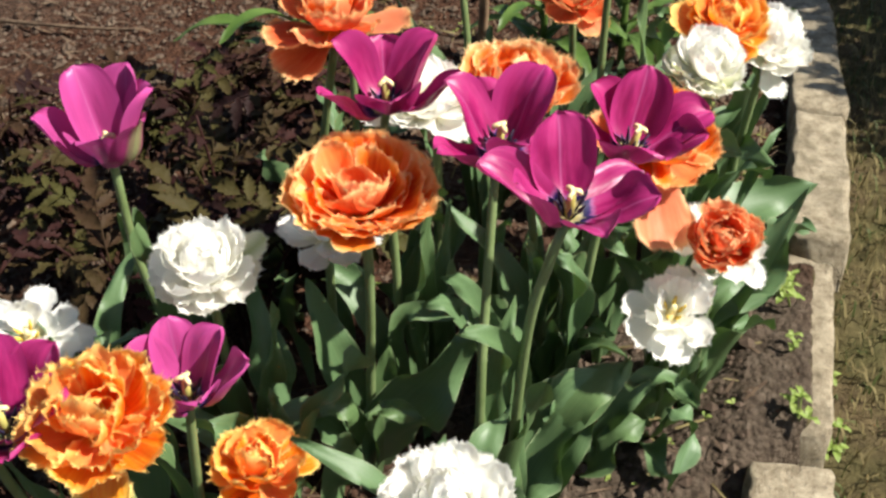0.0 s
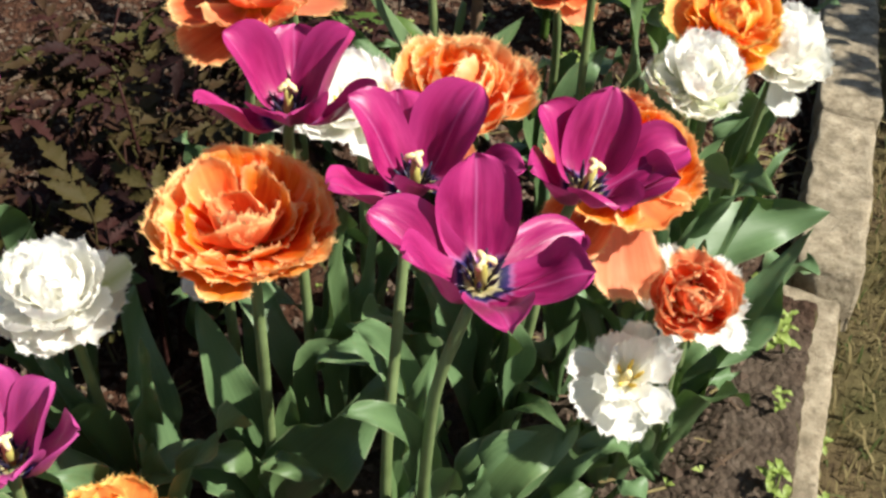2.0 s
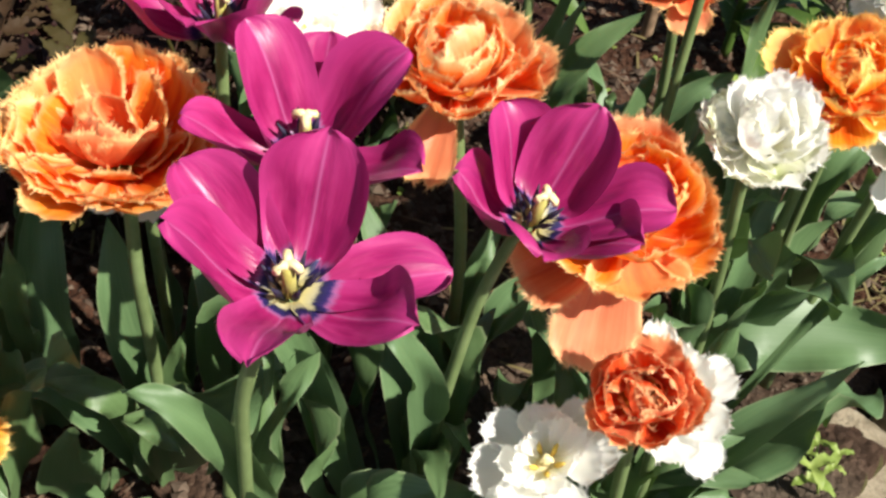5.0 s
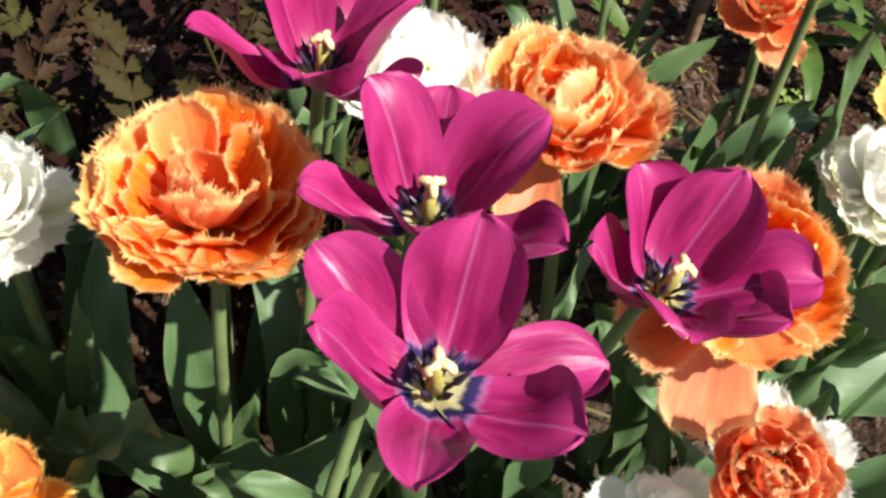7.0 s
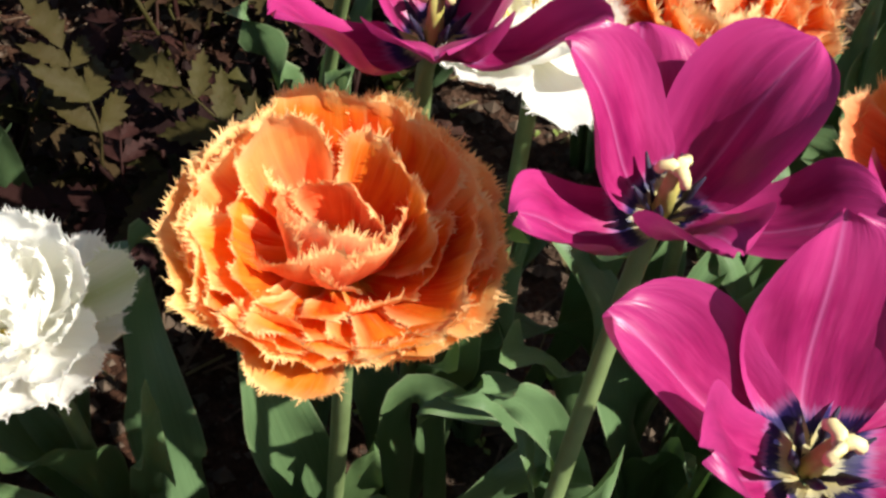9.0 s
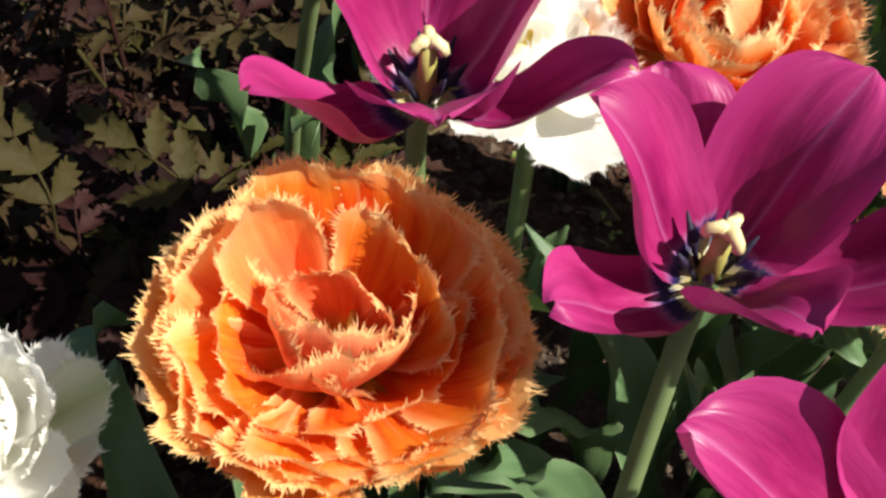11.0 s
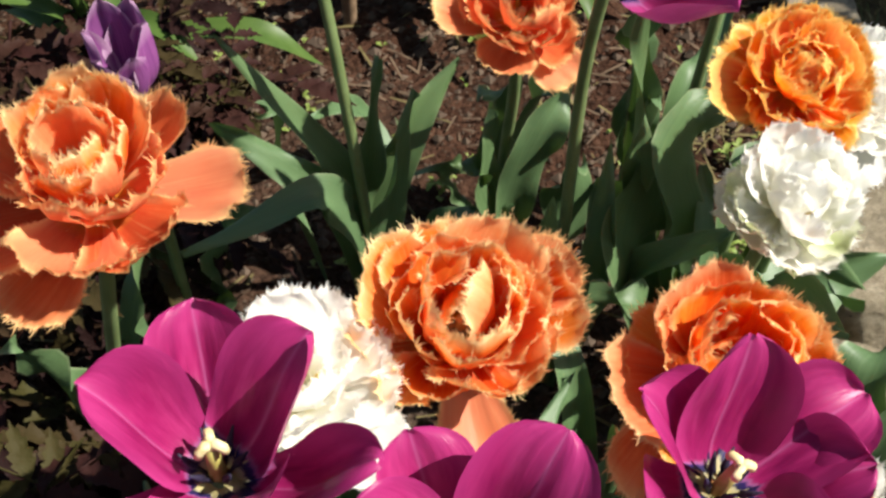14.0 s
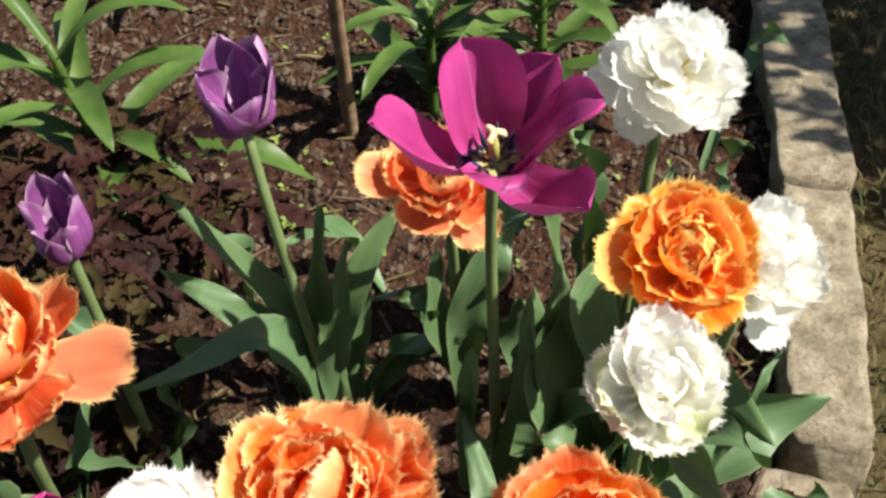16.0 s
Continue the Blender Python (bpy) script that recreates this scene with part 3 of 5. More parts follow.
def double_tulip(label, head, axis, radius, stem_pts, material, rings=RINGS, fringe=0.0026, loose=(), leaves=3, group="orange fringed tulips", half=0.50, cup=0.95, pleat=0.055, bow=0.25, outer=None, frill=0.034, loose_material=None, unrest=1.0, petals=(), core=None):
    """A double, fringed tulip: rings of (count, opening in degrees, length); loose: (turn, opening, length) of petals that hang away;
    petals: (turn, opening, length, half width, arc, curl) of those that are known one by one."""
    rng = random.Random(label)
    head, axis = Vector(head), Vector(axis).normalized()
    x = Vector((0, 0, 1)).cross(axis)
    x = x.normalized() if x.length > 1e-3 else Vector((1, 0, 0))
    y = axis.cross(x)
    owner = thing("tulip", stem_pts[0], label, "tulip", group)
    stem(owner, [*stem_pts, head - axis * 0.004], 0.0038, 0.0031)

    def one(a, opening, ln, wide, k, bend, arc, roll=0.12, curl=0.06, stuff=None):
        out = x * math.cos(a) + y * math.sin(a)
        bm = spoon_petal(head + out * 0.004 + axis * 0.0012 * k, axis, out, ln * radius * 0.99, opening, wide * radius, rng, bend, arc, pleat * rng.uniform(0.5, 1.3), fringe, frill, roll, curl)
        return part("petal", bm, stuff if stuff else outer if outer and k == 0 else loose_material if loose_material and k < 0 else material, owner)
    for k, (count, opening, ln) in enumerate(rings):
        a0 = rng.uniform(0, math.tau)
        wild = unrest * min(1.4, 0.55 + 0.25 * k)
        for i in range(count):
            one(a0 + math.tau * (i + wild * rng.uniform(-0.36, 0.36)) / count, opening - 6 + wild * rng.uniform(-14, 14), ln * (0.96 + wild * rng.uniform(-0.12, 0.12)), half * rng.uniform(0.88, 1.18) * (1 - 0.05 * k), k, bow * rng.uniform(0.8, 1.2), cup * rng.uniform(0.75, 1.15), 0.3 * unrest * min(1.0, 0.3 + 0.3 * k), rng.uniform(0.0, 0.10) - 0.045 * k)
    for a, opening, ln, wide, arc, curl in petals:
        one(radians(a + rng.uniform(-7, 7)), opening + rng.uniform(-4, 4), ln * rng.uniform(0.95, 1.05), wide, 1, bow * rng.uniform(0.75, 1.2), arc, 0.2, curl, core if opening <= 27 else None)
    for a, opening, ln in loose:
        one(radians(a), opening, ln, half * 0.92, -1, bow * 0.6, cup * 0.6)
    bm = tube(bmesh.new(), [head - axis * 0.004, head + axis * 0.001, head + axis * 0.0035, head + axis * 0.005], lambda t: 0.0062 - 0.0045 * t * t, 9)
    tube(bm, [head + axis * 0.003, head + axis * 0.009, head + axis * 0.014], lambda t: 0.0026 - 0.0006 * t, 8)
    part("pistil", bm, M_STIGMA, owner, "pale yellow pistil")
    for i in range(5):
        a = i * math.tau / 5 + rng.uniform(-0.3, 0.3)
        out = x * math.cos(a) + y * math.sin(a)
        b = head + out * 0.0045 + axis * 0.002
        part("stamen", tube(bmesh.new(), [b, b + axis * 0.005 + out * 0.002, b + axis * 0.011 + out * 0.004], lambda t: 0.0008 + 0.0007 * math.sin(math.pi * t), 6), M_STAMEN, owner, "yellow stamen")
    random_leaves(owner, stem_pts[0], leaves, rng)
    return owner


# ---- ground, lawn, kerb ----
KERB = [(0.10, 0.05), (0.185, 0.33), (0.268, 0.64), (0.345, 0.92), (0.445, 1.20), (0.492, 1.45), (0.53, 1.75), (0.55, 2.6)]


def kerb_x(y):
    """The kerb's middle line."""
    for (x0, y0), (x1, y1) in zip(KERB, KERB[1:]):
        if y <= y1 or (x1, y1) == KERB[-1]:
            return x0 + (x1 - x0) * (y - y0) / (y1 - y0)


def ground_z(x, y):
    """Height of the bed's soil, and of the turf beyond the kerb."""
    off = x - kerb_x(min(max(y, 0.05), 2.6))
    n = noise.fractal(Vector((x * 9, y * 9, 3)), 0.9, 2.1, 4) * 0.008 + noise.fractal(Vector((x * 48, y * 48, 7)), 0.8, 2.1, 4) * 0.0062
    buried = min(1.0, max(0.0, (0.15 - abs(y - 0.795)) / 0.05)) * min(1.0, max(0.0, (off + 0.10) / 0.06)) * 0.027
    gap = math.exp(-((off + 0.043) / 0.008) ** 2) * (0.5 + 0.5 * math.sin(23 * y)) * min(1.0, max(0.0, (y - 0.93) / 0.03)) * 0.034
    bed = n + 0.004 + buried - gap
    lawn = -0.030 + n * 0.5
    cover = min(1.0, max(0.0, (0.135 - abs(y - 0.795)) / 0.03))
    s = min(1.0, max(0.0, (off + 0.028 - 0.040 * cover) / 0.016))
    return bed * (1 - s) + lawn * s


def build_ground():
    xs, ys = np.arange(-0.8, 1.001, 0.006), np.arange(0.3, 2.101, 0.006)
    far = [-60.0, -8.0, -1.6]
    xs = np.concatenate([far, xs, [1.6, 8.0, 60.0]])
    ys = np.concatenate([[-60.0, -8.0, -0.6], ys, [3.0, 12.0, 60.0]])
    verts = [(x, y, ground_z(x, y) if -0.81 < x < 1.01 and 0.29 < y < 2.11 else (-0.03 if x > 0.6 else 0.0)) for y in ys for x in xs]
    w = len(xs)
    faces = [(j * w + i, j * w + i + 1, (j + 1) * w + i + 1, (j + 1) * w + i) for j in range(len(ys) - 1) for i in range(w - 1)]
    me = bpy.data.meshes.new("ground")
    me.from_pydata(verts, [], faces)
    me.materials.append(M_SOIL)
    me.materials.append(M_TURF)
    for p in me.polygons:
        p.use_smooth = True
        c = p.center
        p.material_index = 1 if c.x > kerb_x(min(max(c.y, 0.05), 2.6)) + 0.012 else 0
    return tagged(new("ground", me), "brown crumbly garden soil and mossy turf", "ground", kind="structure")


build_ground()


def kerb_block(y0, y1, shift, width, top, seed, shift_low=None):
    """One rough concrete kerb block between two places along the kerb, with rounded, chipped arrises."""
    rng = random.Random(seed)
    bm = bmesh.new()
    n = 44
    profile = [(-1, -0.10), (-1, -0.030), (-1, -0.010), (-0.985, -0.004), (-0.95, -0.0010)] + [(-0.9 + 0.15 * i, 0.0) for i in range(13)] + [(0.95, -0.0010), (0.985, -0.004), (1, -0.010), (1, -0.030), (1, -0.10)]
    tilt = rng.uniform(-0.03, 0.03)
    rows = []
    for i in range(n + 1):
        f = i / n
        f = f * f * (3 - 2 * f) * 0.35 + f * 0.65
        y = y0 + (y1 - y0) * f
        c = Vector((kerb_x(y) + shift + (0 if shift_low is None else (shift_low - shift) * (1 - f)), y, 0))
        t = Vector((kerb_x(y + 0.03) - kerb_x(y - 0.03), 0.06, 0)).normalized()
        side = Vector((t.y, -t.x, 0))
        near = min(y - y0, y1 - y) / 0.014
        end = 1.0 if near >= 1 else 0.86 + 0.14 * math.sqrt(max(0.0, 1 - (1 - near) ** 2))
        drop = 0.006 * max(0.0, 1 - near * 1.6) ** 2
        row = []
        for u, z in profile:
            q = c + side * (u * width * 0.5 * end) + Vector((0, 0, top + z - drop + tilt * u * width * 0.5))
            worn = noise.noise(q * 42 + Vector((seed * 7, 0, 0)))
            chip = max(0.0, worn - 0.22) * 0.030 * (abs(u) > 0.9 and z > -0.02)
            q = q - side * (math.copysign(chip, u)) - Vector((0, 0, chip * 0.8))
            j = noise.noise_vector(q * 16 + Vector((seed, 0, 0))) * 0.0042 + noise.noise_vector(q * 90) * 0.0013 + noise.noise_vector(q * 260) * 0.0006
            row.append(bm.verts.new(q + j))
        rows.append(row)
    for a, b in zip(rows, rows[1:]):
        for k in range(len(a) - 1):
            bm.faces.new((a[k], a[k + 1], b[k + 1], b[k]))
    bm.faces.new(rows[0])
    bm.faces.new(rows[-1][::-1])
    bmesh.ops.recalc_face_normals(bm, faces=bm.faces)
    ob = part("kerb_stone", bm, M_KERB)
    return tagged(ob, "weathered grey-beige concrete kerb block edging the bed", "kerb stone", "kerb stones of the bed")


for y0, y1, shift, width, top, seed in ((0.05, 0.36, 0, 0.062, 0.020, 1), (0.37, 0.650, 0.0, 0.066, 0.024, 2), (0.685, 0.925, 0.0, 0.064, 0.024, 3), (0.938, 1.190, -0.008, 0.060, 0.034, 4),
                                        (1.198, 1.455, -0.006, 0.064, 0.034, 5), (1.462, 1.73, 0, 0.066, 0.03, 6), (1.74, 2.0, 0, 0.066, 0.03, 7), (2.01, 2.3, 0, 0.066, 0.03, 8)):
    kerb_block(y0, y1, shift, width, top, seed, 0.016 if seed == 4 else None)

# ---- purple tulips ----
single_tulip("wide open magenta-purple tulip leaning towards the light", (0.075, 0.565, 0.307),
             [(-0.051, 0.009, 0.034), (-0.030, -0.027, 0.043), (-0.005, 0.029, 0.053), (0.047, 0.032, 0.013), (0.048, -0.006, 0.022), (0.014, -0.052, 0.027)],
             [(0.050, 0.600, 0.0), (0.051, 0.587, 0.11), (0.054, 0.574, 0.192), (0.058, 0.564, 0.245), (0.069, 0.560, 0.293)], axis=(0.05, -0.24, 0.95), leaves=2, halves=(0.0185, 0.0180, 0.0225, 0.0180, 0.0195, 0.0165))
single_tulip("wide open magenta-purple tulip with dark stamens", (0.039, 0.640, 0.305),
             [(-0.037, -0.029, 0.024), (-0.032, 0.007, 0.050), (-0.013, 0.040, 0.034), (0.028, 0.023, 0.051), (0.052, -0.010, 0.027), (0.014, -0.034, 0.030)],
             [(0.028, 0.606, 0.0), (0.029, 0.606, 0.139), (0.032, 0.622, 0.21), (0.036, 0.634, 0.285)], axis=(0.02, -0.14, 0.97), leaves=2, halves=(0.0160, 0.0190, 0.0185, 0.0215, 0.0175, 0.0180))
single_tulip("wide open magenta-purple tulip beside a cream one", (-0.033, 0.692, 0.308),
             [(-0.037, -0.039, 0.036), (-0.032, 0.007, 0.049), (-0.004, 0.045, 0.034), (0.031, 0.016, 0.049), (0.046, -0.024, 0.040), (0.005, -0.033, 0.027)],
             [(-0.030, 0.700, 0.0), (-0.030, 0.700, 0.15), (-0.035, 0.696, 0.28)], axis=(0.0, -0.08, 0.97), leaves=0, halves=(0.0140, 0.0195, 0.0195, 0.0205, 0.0145, 0.0250))
single_tulip("open magenta-purple tulip on a bent stem", (0.127, 0.680, 0.280),
             [(-0.025, 0.013, 0.048), (0.012, 0.022, 0.054), (0.055, 0.017, 0.026), (0.047, -0.008, 0.023), (0.017, -0.036, 0.022), (-0.027, -0.02, 0.032)],
             [(0.095, 0.715, 0.0), (0.102, 0.690, 0.12), (0.107, 0.684, 0.178), (0.112, 0.682, 0.225), (0.121, 0.682, 0.268)], axis=(0.22, -0.12, 0.95), leaves=4)
single_tulip("wide open magenta-purple tulip on a tall stem", (0.140, 0.900, 0.336),
             [(-0.050, -0.025, 0.052), (-0.010, 0.015, 0.059), (0.028, 0.010, 0.049), (0.043, -0.022, 0.050), (0.031, -0.060, 0.027), (0.0, -0.040, 0.023)],
             [(0.142, 0.935, 0.0), (0.141, 0.926, 0.15), (0.140, 0.920, 0.265), (0.140, 0.905, 0.325)], axis=(0.0, -0.22, 0.97), leaves=1, halves=(0.0190, 0.0230, 0.0195, 0.0185, 0.0190, 0.0190), material=M_LIT)
single_tulip("half open magenta tulip with a green-streaked outer petal", (-0.211, 0.668, 0.283),
             [(-0.040, -0.012, 0.042), (-0.020, 0.018, 0.062), (0.010, 0.024, 0.060), (0.030, 0.002, 0.056), (0.026, -0.022, 0.045), (-0.012, -0.030, 0.036)],
             [(-0.190, 0.700, 0.0), (-0.196, 0.690, 0.10), (-0.208, 0.672, 0.20), (-0.211, 0.668, 0.275)], leaves=2, half=0.0200, streaked=4, material=M_BACKLIT)
single_tulip("half open short magenta-pink tulip", (-0.150, 0.534, 0.196),
             [(-0.034, 0.0, 0.040), (-0.010, 0.020, 0.048), (0.020, 0.016, 0.046), (0.038, -0.006, 0.038), (0.014, -0.030, 0.030), (-0.020, -0.024, 0.032)],
             [(-0.165, 0.570, 0.0), (-0.158, 0.548, 0.10), (-0.151, 0.533, 0.175)], leaves=3, half=0.0190, material=M_BACKLIT)
single_tulip("open magenta-purple tulip among orange ones", (-0.243, 0.490, 0.212),
             [(-0.040, 0.0, 0.040), (-0.012, 0.032, 0.048), (0.026, 0.026, 0.046), (0.040, -0.006, 0.034), (0.014, -0.036, 0.020), (-0.024, -0.030, 0.030)],
             [(-0.235, 0.540, 0.0), (-0.242, 0.510, 0.10), (-0.254, 0.490, 0.19)], leaves=3)

# ---- small violet tulips ----
CUP = [(-0.019, -0.003, 0.042), (-0.008, 0.016, 0.050), (0.011, 0.015, 0.049), (0.019, -0.001, 0.043), (0.009, -0.017, 0.033), (-0.012, -0.015, 0.032)]
single_tulip("small cup-shaped violet tulip with pale petal edges", (0.018, 0.984, 0.300), [(x * 0.85, y * 0.85, z * 0.97) for x, y, z in CUP],
             [(0.045, 0.985, 0.0), (0.034, 0.970, 0.14), (0.024, 0.972, 0.25), (0.019, 0.981, 0.293)], material=M_VIOLET, half=0.0195, cup=0.75, leaves=0, group="violet tulips", heart=False, belly=(1.7, 0.25), point=5.0)
single_tulip("small half closed violet tulip above bronze foliage", (-0.075, 0.932, 0.268), [(x * 0.55, y * 0.55, z * 0.95) for x, y, z in CUP],
             [(-0.072, 0.955, 0.0), (-0.074, 0.945, 0.12), (-0.075, 0.934, 0.262)], material=M_VIOLET, half=0.0155, cup=0.75, leaves=3, group="violet tulips", heart=False, belly=(2.2, 0.28), point=4.0)

# ---- orange fringed double tulips ----
BUD = ((-85, 22, 0.56, 0.44, 1.2, -0.12), (60, 12, 0.56, 0.40, 1.2, -0.10), (-165, 16, 0.54, 0.40, 1.2, -0.10), (-20, 16, 0.52, 0.40, 1.2, -0.10))
BOWL = ((-170, 64, 1.04, 0.74, 0.7, 0.02), (-126, 60, 0.94, 0.78, 0.8, 0.01), (-80, 57, 0.91, 0.82, 0.8, 0.01), (-38, 59, 0.94, 0.76, 0.8, 0.0), (2, 64, 1.02, 0.70, 0.7, 0.04),
        (42, 60, 1.00, 0.70, 0.7, 0.05), (90, 56, 0.98, 0.72, 0.6, 0.04), (138, 60, 1.00, 0.68, 0.7, 0.05), (-150, 55, 0.96, 0.80, 0.8, -0.01), (-60, 52, 0.90, 0.86, 0.8, -0.01), (-104, 47, 0.84, 0.86, 0.8, -0.02), (-16, 56, 0.94, 0.74, 0.8, 0.0),
        (84, 46, 1.02, 0.74, 0.5, 0.05), (44, 48, 1.02, 0.74, 0.4, 0.04), (8, 52, 0.96, 0.70, 0.5, 0.02), (160, 52, 1.00, 0.64, 0.7, 0.0), (132, 42, 0.98, 0.42, 1.6, -0.08),
        (198, 44, 0.82, 0.56, 0.9, -0.02), (34, 36, 0.80, 0.56, 0.7, 0.0), (-46, 46, 0.74, 0.64, 0.9, -0.04),
        (-85, 27, 0.66, 0.56, 1.0, -0.14), (-140, 24, 0.64, 0.50, 1.1, -0.10), (-30, 26, 0.63, 0.48, 1.1, -0.10), (60, 14, 0.62, 0.42, 1.2, -0.08), (-95, 6, 0.60, 0.40, 1.2, -0.12))
double_tulip("large full orange double tulip with fringed petals", (-0.048, 0.634, 0.268), (0.02, -0.27, 0.96), 0.0465,
             [(-0.053, 0.672, 0.0), (-0.050, 0.657, 0.10), (-0.046, 0.640, 0.19), (-0.046, 0.636, 0.248)], M_ORANGE, (), 0.0035, leaves=0, bow=0.2, pleat=0.05, petals=BOWL, core=M_SALMON)
double_tulip("small dark orange double tulip with fringed petals", (0.198, 0.684, 0.204), (0.0, -0.55, 0.83), 0.0295,
             [(0.205, 0.730, 0.0), (0.202, 0.712, 0.09), (0.197, 0.690, 0.185)], M_RED, ((5, 58, 1.0), (6, 42, 1.02), (5, 26, 0.92), (3, 8, 0.6)), 0.0037, leaves=3, half=0.57, pleat=0.09, petals=BUD, core=M_SALMON)
FRILLED = ((195, 58, 1.12, 0.62, 0.8, 0.05), (240, 50, 0.96, 0.66, 0.9, 0.0), (-80, 46, 0.90, 0.74, 0.9, -0.01), (-36, 50, 0.94, 0.66, 0.9, 0.0), (8, 56, 1.05, 0.60, 0.8, 0.04), (55, 50, 1.00, 0.58, 0.8, 0.04), (100, 48, 0.98, 0.58, 0.8, 0.04), (150, 52, 1.04, 0.56, 0.8, 0.04))
double_tulip("orange double tulip with a loose outer petal", (0.054, 0.766, 0.274), (0.05, -0.30, 0.95), 0.042,
             [(0.078, 0.772, 0.0), (0.075, 0.770, 0.15), (0.058, 0.768, 0.255)], M_APRICOT, ((6, 38, 0.94), (7, 26, 0.98), (6, 16, 0.95)), 0.0040, loose=((14, 60, 1.22), (-95, 104, 1.2)), leaves=4, half=0.44, cup=1.15, pleat=0.09, loose_material=M_SALMON, petals=FRILLED)
double_tulip("orange double tulip with drooping outer petals", (0.158, 0.748, 0.244), (0.10, -0.35, 0.93), 0.045,
             [(0.140, 0.800, 0.0), (0.142, 0.785, 0.10), (0.150, 0.765, 0.19), (0.158, 0.752, 0.232)], M_ORANGE, ((5, 74, 0.98), (5, 50, 1.0), (5, 32, 1.02), (4, 17, 0.9), (3, 9, 0.6)), 0.0042, loose=((-95, 120, 1.55), (-150, 108, 1.2), (95, 40, 1.15), (170, 62, 1.2)), leaves=4, half=0.60, loose_material=M_RED)
OPEN = ((90, 20, 1.30, 0.60, 1.0, 0.03), (58, 24, 1.24, 0.50, 1.1, 0.03), (125, 26, 1.20, 0.52, 1.0, 0.03), (38, 46, 1.18, 0.38, 1.0, 0.06), (152, 46, 1.12, 0.50, 0.8, 0.05), (-80, 34, 0.84, 0.70, 0.9, -0.04), (-125, 40, 0.84, 0.56, 0.9, -0.02),
        (-38, 42, 0.90, 0.54, 0.9, 0.0), (8, 44, 0.88, 0.48, 0.9, 0.02), (-62, 64, 1.05, 0.64, 0.7, 0.02), (-105, 64, 1.05, 0.64, 0.7, 0.02), (175, 30, 0.92, 0.45, 1.0, 0.0),
        (100, 8, 1.12, 0.44, 1.3, 0.02), (70, 14, 1.16, 0.44, 1.3, 0.0), (130, 16, 1.10, 0.42, 1.3, 0.0), (30, 18, 1.05, 0.42, 1.3, 0.0), (-20, 14, 0.95, 0.42, 1.3, -0.02), (-90, 18, 0.84, 0.46, 1.3, -0.05), (-150, 16, 0.95, 0.42, 1.3, -0.02), (-60, 5, 0.96, 0.38, 1.3, -0.02))
double_tulip("salmon-orange double tulip with wide loose petals", (-0.078, 0.826, 0.306), (0.0, -0.22, 0.96), 0.040,
             [(-0.110, 0.880, 0.0), (-0.105, 0.868, 0.12), (-0.090, 0.838, 0.22), (-0.079, 0.824, 0.285)], M_SALMON, (), 0.0042, loose=((-4, 74, 1.40), (200, 78, 1.25), (-130, 100, 1.3)), leaves=3, half=0.60, pleat=0.08, frill=0.05, petals=OPEN, core=M_APRICOT)
double_tulip("amber-orange double tulip full of fringed petals", (0.231, 0.886, 0.277), (0.02, -0.48, 0.88), 0.0355,
             [(0.232, 0.930, 0.0), (0.231, 0.915, 0.12), (0.230, 0.890, 0.264)], M_YELLOW, ((7, 82, 1.0), (7, 58, 0.98), (7, 42, 0.92), (6, 28, 0.80), (5, 14, 0.66), (3, 2, 0.45)), 0.0042, loose=((180, 64, 1.30),), leaves=2, pleat=0.08, petals=BUD)
double_tulip("ragged dark orange double tulip under a purple one", (0.117, 0.968, 0.266), (0.02, -0.45, 0.88), 0.032,
             [(0.125, 1.030, 0.0), (0.125, 1.018, 0.12), (0.123, 0.992, 0.20), (0.118, 0.974, 0.256)], M_SALMON, ((4, 78, 0.95), (5, 58, 0.95), (5, 40, 0.92), (4, 20, 0.85)), 0.0037, loose=((172, 66, 1.35), (-58, 88, 1.20)), leaves=0, petals=BUD)
double_tulip("amber-orange double tulip with ragged fringed petals", (-0.190, 0.492, 0.217), (0.10, -0.40, 0.90), 0.043,
             [(-0.185, 0.540, 0.0), (-0.188, 0.515, 0.12), (-0.197, 0.494, 0.205)], M_YELLOW, ((6, 80, 1.0), (6, 58, 1.0), (6, 40, 0.95), (5, 22, 0.85), (3, 6, 0.6)), 0.0042, loose=((-100, 120, 1.05),), leaves=3, pleat=0.11, frill=0.06, half=0.46, unrest=1.3)
double_tulip("low orange double tulip half hidden by leaves", (-0.119, 0.556, 0.112), (0.1, -0.25, 0.96), 0.032,
             [(-0.110, 0.590, 0.0), (-0.114, 0.570, 0.06), (-0.118, 0.560, 0.104)], M_YELLOW, ((6, 70, 1.0), (6, 48, 1.0), (5, 26, 0.95), (4, 8, 0.8)), 0.0037, loose=((10, 95, 1.2),), leaves=3)

# ---- white and cream double tulips ----
PUFF = ((9, 80, 1.0), (9, 66, 0.98), (9, 52, 0.96), (8, 37, 0.93), (7, 22, 0.90), (4, 8, 0.84))


def white(label, head, axis, radius, stem_pts, rings=None, loose=(), leaves=3, fringe=0.0032, outer=None, half=0.41, bow=0.24, loose_material=None):
    return double_tulip(label, head, axis, radius, stem_pts, M_WHITE, rings or PUFF, fringe, loose, leaves, "white double tulips", half, outer=outer, pleat=0.05, frill=0.05, bow=bow, unrest=1.35, loose_material=loose_material)


white("low creamy white double tulip with a yellow heart", (0.166, 0.666, 0.156), (0.02, -0.45, 0.88), 0.032, [(0.180, 0.720, 0.0), (0.175, 0.700, 0.07), (0.166, 0.670, 0.138)], ((6, 82, 1.0), (6, 62, 0.85), (5, 40, 0.7)), ((-85, 96, 1.0),))
